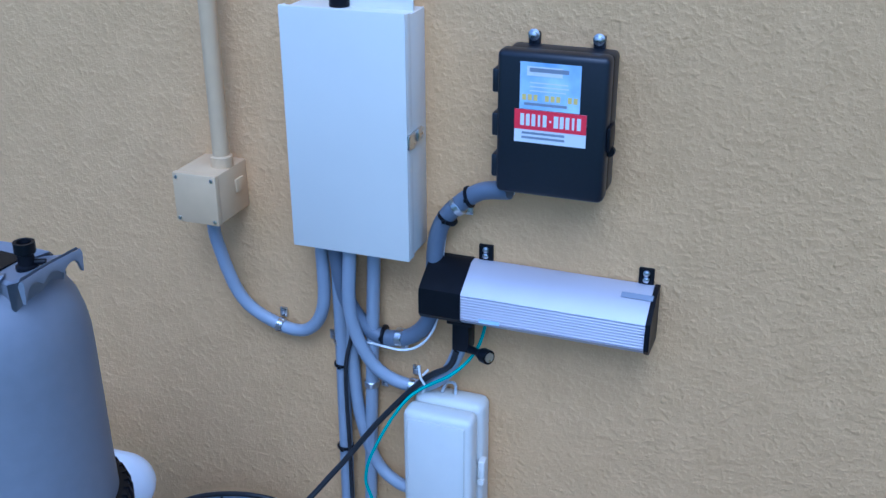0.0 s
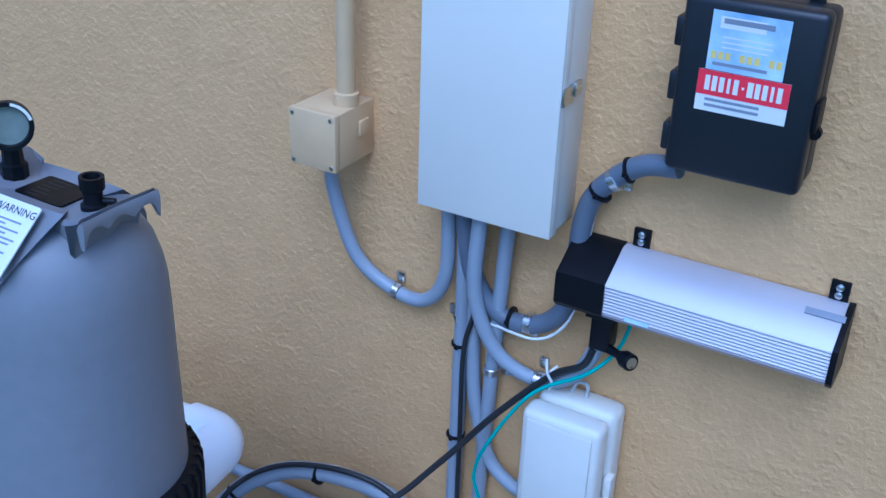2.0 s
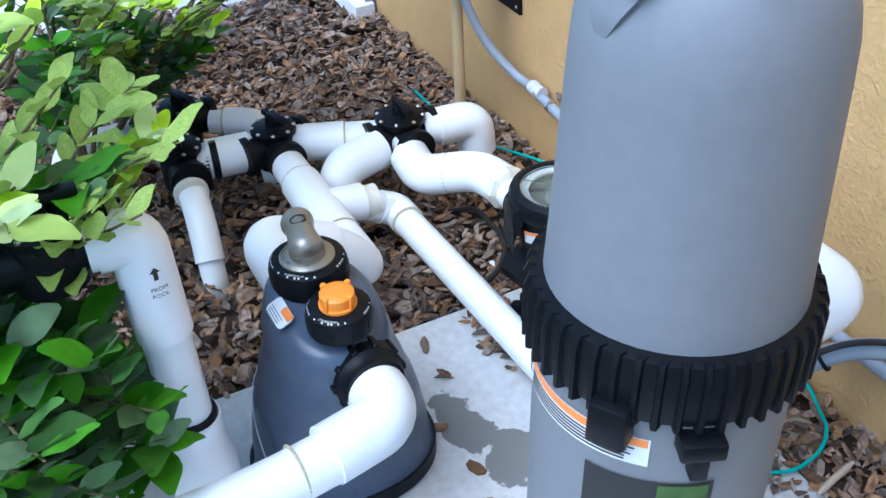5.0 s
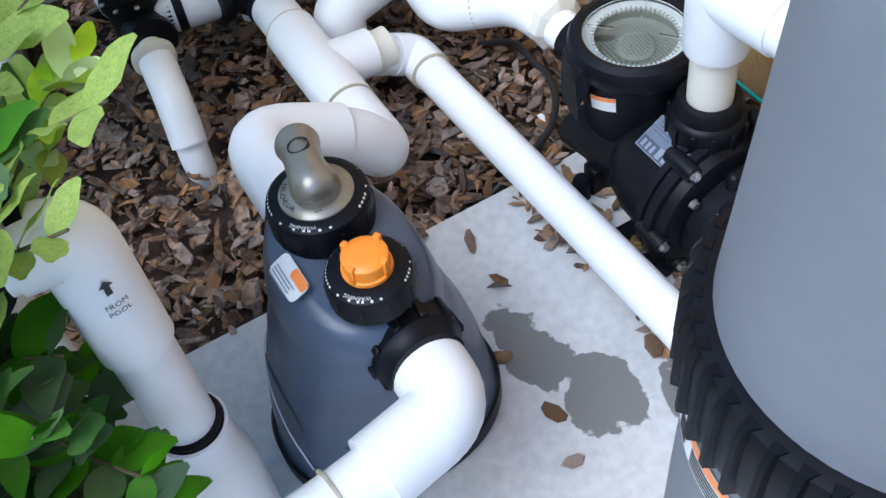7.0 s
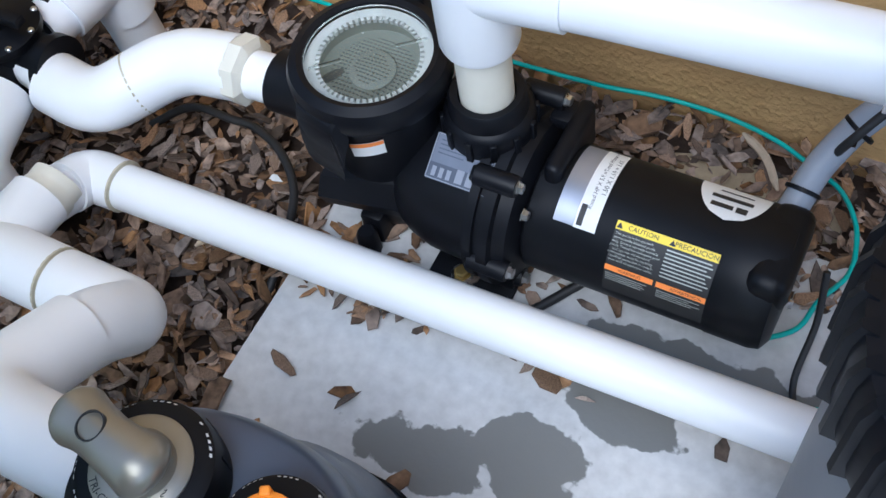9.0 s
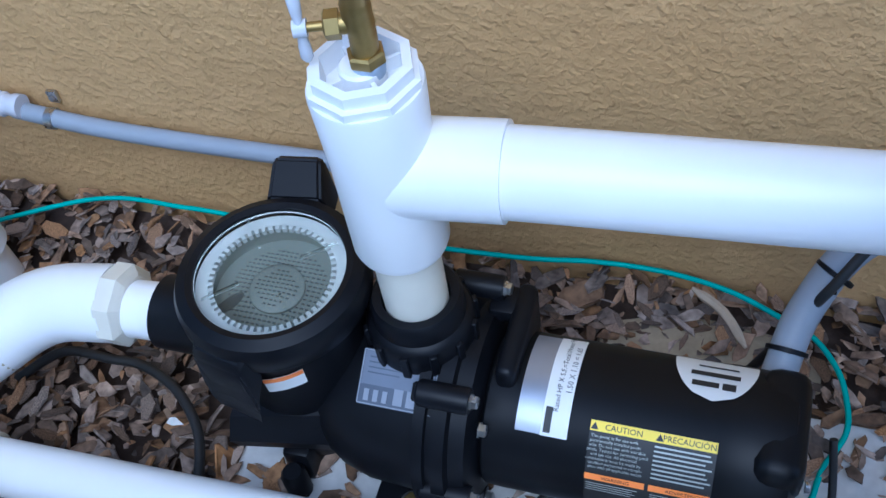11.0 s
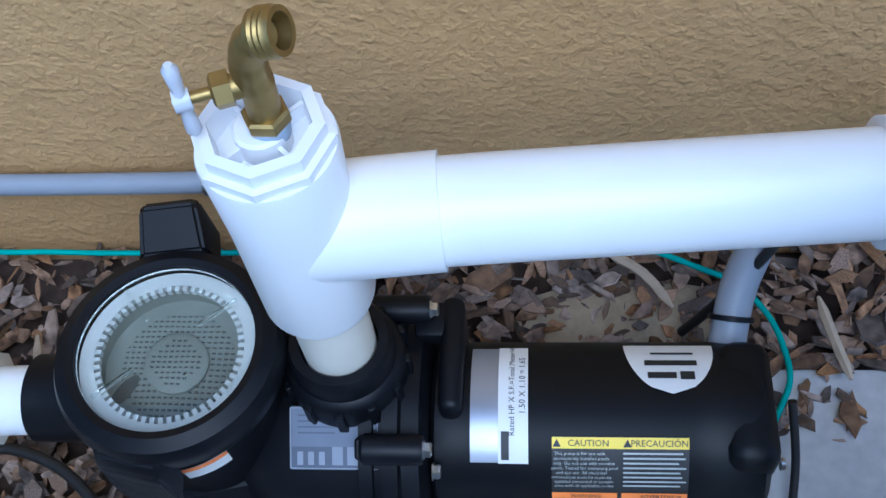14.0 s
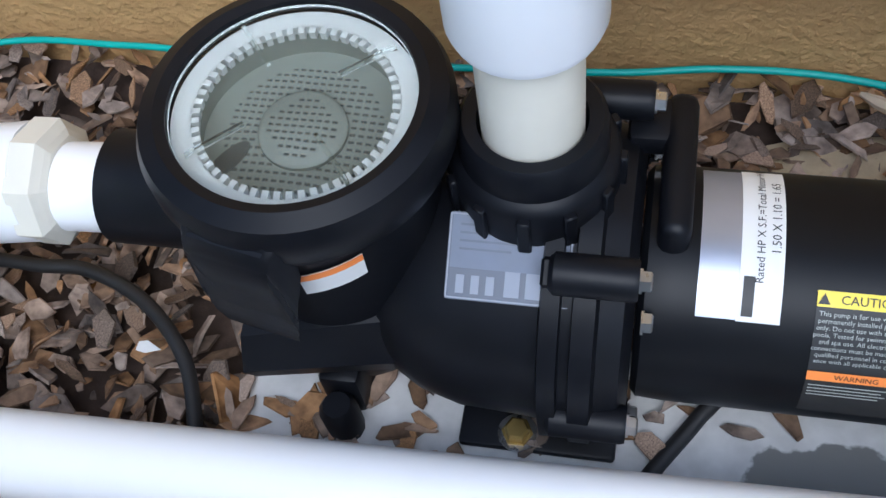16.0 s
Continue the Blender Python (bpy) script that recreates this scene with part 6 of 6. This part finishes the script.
# loose pieces lying on the bare slab
for x, y, s, turn in ((-1.577, -0.55, 0.045, 60), (-1.673, -0.541, 0.05, -20), (-1.37, -0.6, 0.042, 20), (-1.3, -0.62, 0.04, 80), (-1.33, -0.44, 0.03, 10), (-1.68, -0.36, 0.06, 100), (-1.07, -0.16, 0.05, 30), (-1.73, -0.9, 0.02, 0)):
    ob = new("bark_piece", kinds[int(abs(x * 100)) % 12])
    ob.matrix_basis = pose(x, y, 0.003, 3, 4, turn) @ Matrix.Scale(s, 4)
    ob.parent = bed
for pts in ([(-1.292, -0.031, 0.014), (-1.254, -0.06, 0.018), (-1.226, -0.1, 0.016)], [(-1.9, -0.13, 0.012), (-1.885, -0.18, 0.014), (-1.88, -0.21, 0.012)], [(-1.08, -0.09, 0.02), (-1.07, -0.14, 0.018), (-1.06, -0.18, 0.016)], [(-1.86, -0.45, 0.012), (-1.84, -0.42, 0.018), (-1.8, -0.41, 0.02)]):
    bm = B()
    tube(bm, spline(pts, 3), [0.002] + [0.0055] * (len(spline(pts, 3)) - 2) + [0.002], 6)
    tagged(part("wood_splinter", bm, SPLINTER), "pale wood splinter lying on the mulch", "wood splinter", group="wood splinters")
bm = B()
pts, fs = chip_ring(random.Random(3), 0.024)
vs = [bm.verts.new(Vector(p) + Vector((-1.822, -0.317, 0.004))) for p in pts]
for f in fs:
    bm.faces.new([vs[i] for i in f])
tagged(part("pebble", bm, PAPER), "small white stone chip on the mulch", "pebble")
bm = B()
rnd = random.Random(8)
rings(bm, [[Vector((-1.27 + r * 0.13 * math.cos(a) + 0.01 * rnd.random(), -0.09 + r * 0.05 * math.sin(a), z)) for a in (2 * math.pi * k / 20 for k in range(20))] for r, z in ((1.0, -0.06), (0.95, -0.026), (0.5, -0.016))])
tagged(part("sand_patch", bm, SAND), "bare pale sand among the mulch behind the motor", "sand", kind="structure")


# ---- shrubs ----
def leaf_mesh(mat, width, seed):
    """One pointed, folded, slightly curled leaf of unit length."""
    rnd = random.Random(seed)
    bm = B()
    rows = []
    curl, fold = rnd.uniform(0.05, 0.3), rnd.uniform(0.1, 0.35)
    for s in (0.0, 0.12, 0.3, 0.5, 0.7, 0.87, 1.0):
        w = width * math.sin(math.pi * min(1, s * 0.92 + 0.04)) ** 0.75 * (1 - 0.25 * s)
        z = curl * s * s * -1 + 0.03 * math.sin(9 * s + seed)
        rows.append([bm.verts.new((-w, s, z + fold * w)), bm.verts.new((0, s, z)), bm.verts.new((w, s, z + fold * w))])
    for a, b in zip(rows, rows[1:]):
        for i in range(2):
            bm.faces.new((a[i], a[i + 1], b[i + 1], b[i]))
    me = bpy.data.meshes.new("leaf")
    bm.to_mesh(me)
    bm.free()
    me.polygons.foreach_set("use_smooth", [True] * len(me.polygons))
    me.materials.append(mat)
    return me


def shrub(label, base, branches, leaf_len, seed, per_branch=16, new_share=0.35, single=0):
    """A shrub of arching twigs that carry leaves in pairs; new growth is yellow-green."""
    rnd = random.Random(seed)
    t = thing("shrub", label, "shrub", group="shrubs", at=base)
    wood = B()
    sheets = {0: ([], []), 1: ([], [])}
    shapes = [[(leaf_mesh(m, 0.26 + 0.04 * k, seed + k)) for k in range(3)] for m in (LEAF, NEWLEAF)]
    pieces = 0
    for end, fresh, thick in branches:
        end = Vector(end)
        mid = end * 0.5 + Vector((rnd.uniform(-0.06, 0.06), rnd.uniform(-0.06, 0.06), 0.12 * end.length))
        line = spline([Vector((rnd.uniform(-0.03, 0.03), rnd.uniform(-0.03, 0.03), 0)), mid, end], 8)
        tube(wood, line, [thick * (1 - 0.75 * k / (len(line) - 1)) for k in range(len(line))], 7)
        twigs = [(line, 0.35)]
        for _ in range(3):
            k = rnd.randint(6, len(line) - 3)
            s = line[k]
            d = (line[k + 1] - line[k - 1]).normalized()
            e = s + (d * 0.6 + Vector((rnd.uniform(-1, 1), rnd.uniform(-1, 1), rnd.uniform(0.0, 0.9)))).normalized() * rnd.uniform(0.1, 0.22)
            tw = spline([s, (s + e) / 2 + Vector((0, 0, 0.015)), e], 5)
            tube(wood, tw, [0.003 * (1 - 0.6 * q / (len(tw) - 1)) for q in range(len(tw))], 6)
            twigs.append((tw, 0.15))
        for tw, start in twigs:
            total = per_branch if tw is line else per_branch // 2
            for q in range(total):
                f = start + (1 - start) * (q + 0.5) / total
                i = min(len(tw) - 2, int(f * (len(tw) - 1)))
                p = tw[i].lerp(tw[i + 1], f * (len(tw) - 1) - i)
                d = (tw[i + 1] - tw[i]).normalized()
                sd = d.cross(Vector((0, 0, 1)))
                sd = sd.normalized() if sd.length > 0.01 else Vector((1, 0, 0))
                for s in (-1, 1):
                    go = (d * rnd.uniform(0.3, 0.9) + sd * s * rnd.uniform(0.6, 1.1) + Vector((0, 0, rnd.uniform(-0.15, 0.7)))).normalized()
                    young = fresh and f > 1 - new_share * rnd.uniform(0.7, 1.4)
                    size = leaf_len * rnd.uniform(0.65, 1.15) * (0.85 if young else 1)
                    nrm = (Vector((0, 0, 1)) + Vector((rnd.uniform(-0.5, 0.5), rnd.uniform(-0.5, 0.5), 0)))
                    nrm = (nrm - go * nrm.dot(go)).normalized()
                    m = Matrix((go.cross(nrm), go, nrm)).transposed().to_4x4()
                    m.translation = p
                    me = shapes[1 if young else 0][rnd.randint(0, 2)]
                    if pieces < single:
                        ob = new("leaf", me)
                        ob.matrix_basis = m @ Matrix.Scale(size, 4)
                        ob.parent = t
                        pieces += 1
                    else:
                        vs, fs = sheets[1 if young else 0]
                        b0 = len(vs)
                        vs += [tuple(m @ (v.co * size)) for v in me.vertices]
                        fs += [tuple(b0 + i for i in pl.vertices) for pl in me.polygons]
    part("stem", wood, TWIG, t)
    for key, mat in ((0, LEAF), (1, NEWLEAF)):
        vs, fs = sheets[key]
        if vs:
            me = bpy.data.meshes.new("foliage")
            me.from_pydata(vs, [], fs)
            me.polygons.foreach_set("use_smooth", [True] * len(me.polygons))
            me.materials.append(mat)
            ob = new("foliage", me)
            ob.parent = t
            tagged(ob, kind="stuff")
    return t


def to(base, ends):
    """Branches from a base to the given tips."""
    return [(Vector(e[:3]) - Vector(base), e[3], 0.0065) for e in ends]


ROOT = (-1.85, -1.42, -0.04)
shrub("leafy green shrub with yellow-green new growth beside the pipes", ROOT, to(ROOT, [
    (-1.47, -0.93, 0.66, 1), (-1.4, -1.0, 0.62, 1), (-1.54, -1.03, 0.74, 1), (-1.43, -1.06, 0.46, 0), (-1.31, -1.04, 0.4, 0), (-1.36, -1.12, 0.72, 1),
    (-1.4, -1.17, 0.5, 0), (-1.24, -1.18, 0.46, 0), (-1.66, -1.0, 0.8, 1), (-1.5, -1.16, 0.82, 1), (-1.5, -1.1, 0.33, 0), (-1.56, -1.16, 0.6, 0),
    (-1.7, -1.15, 0.85, 1), (-1.6, -1.25, 0.7, 0), (-1.32, -1.25, 0.62, 1), (-1.48, -1.22, 0.4, 0), (-1.62, -1.1, 0.45, 0), (-1.45, -1.3, 0.5, 0), (-1.57, -0.98, 0.56, 1), (-1.37, -1.07, 0.3, 0), (-1.33, -1.12, 0.22, 0), (-1.43, -1.13, 0.22, 0), (-1.27, -1.13, 0.34, 0), (-1.5, -1.13, 0.2, 0)]),
    0.076, 31, 12, 0.95, 200)
ROOT = (-2.55, -0.98, -0.04)
shrub("tall leafy shrub with bright tips at the wall's end", ROOT, to(ROOT, [
    (-2.6, -0.13, 0.8, 1), (-2.22, -0.35, 0.77, 1), (-2.25, -0.5, 0.68, 1), (-2.13, -0.66, 0.56, 1), (-2.02, -0.8, 0.74, 1), (-1.92, -0.9, 0.66, 1),
    (-2.46, -0.6, 0.9, 1), (-2.08, -0.86, 0.86, 1), (-2.4, -0.45, 0.5, 0), (-2.3, -0.78, 0.96, 1), (-2.45, -0.66, 0.32, 0), (-1.98, -1.0, 0.6, 0),
    (-2.4, -0.8, 0.42, 0), (-2.6, -0.45, 0.75, 0), (-2.3, -0.6, 0.8, 1), (-2.2, -0.95, 0.7, 0), (-2.75, -0.55, 0.95, 0), (-2.3, -0.9, 0.5, 0)]),
    0.058, 47, 16, 0.7, 90)
ROOT = (-2.35, -1.35, -0.04)
shrub("low dark green shrub in the mulch behind", ROOT, to(ROOT, [
    (-2.05, -1.1, 0.55, 1), (-1.98, -1.25, 0.6, 1), (-2.3, -1.05, 0.65, 1), (-2.1, -1.05, 0.3, 0), (-2.5, -1.1, 0.7, 1), (-2.2, -1.2, 0.75, 1), (-1.95, -1.12, 0.4, 0), (-2.25, -0.95, 0.3, 0), (-2.4, -1.3, 0.8, 1)]),
    0.06, 63, 14, 0.4, 0)
ROOT = (-3.2, -1.1, -0.04)
shrub("green shrub further off beside the deck", ROOT, to(ROOT, [
    (-3.0, -0.6, 0.6, 1), (-2.9, -0.75, 0.4, 0), (-3.1, -0.45, 0.5, 0), (-3.3, -0.6, 0.8, 0), (-2.95, -0.5, 0.25, 0), (-3.0, -0.9, 0.7, 1), (-3.2, -0.8, 0.95, 1), (-3.4, -0.9, 0.9, 0), (-2.85, -0.95, 0.55, 0)]),
    0.055, 71, 13, 0.3, 0)

# ---- lawn beyond ----
rnd = random.Random(77)
verts, faces = [], []
for _ in range(14000):
    x, y = rnd.uniform(-9.5, -4.86), rnd.uniform(-3.2, 0.05)
    h, a = rnd.uniform(0.03, 0.08), rnd.uniform(0, 6.28)
    dx, dy = 0.006 * math.cos(a), 0.006 * math.sin(a)
    b0 = len(verts)
    verts += [(x - dx, y - dy, -0.045), (x + dx, y + dy, -0.045), (x + rnd.uniform(-0.03, 0.03), y + rnd.uniform(-0.03, 0.03), h - 0.045)]
    faces.append((b0, b0 + 1, b0 + 2))
me = bpy.data.meshes.new("grass")
me.from_pydata(verts, [], faces)
me.materials.append(LAWN)
tagged(new("grass", me), "green lawn grass beyond the planting bed", "grass", kind="stuff")
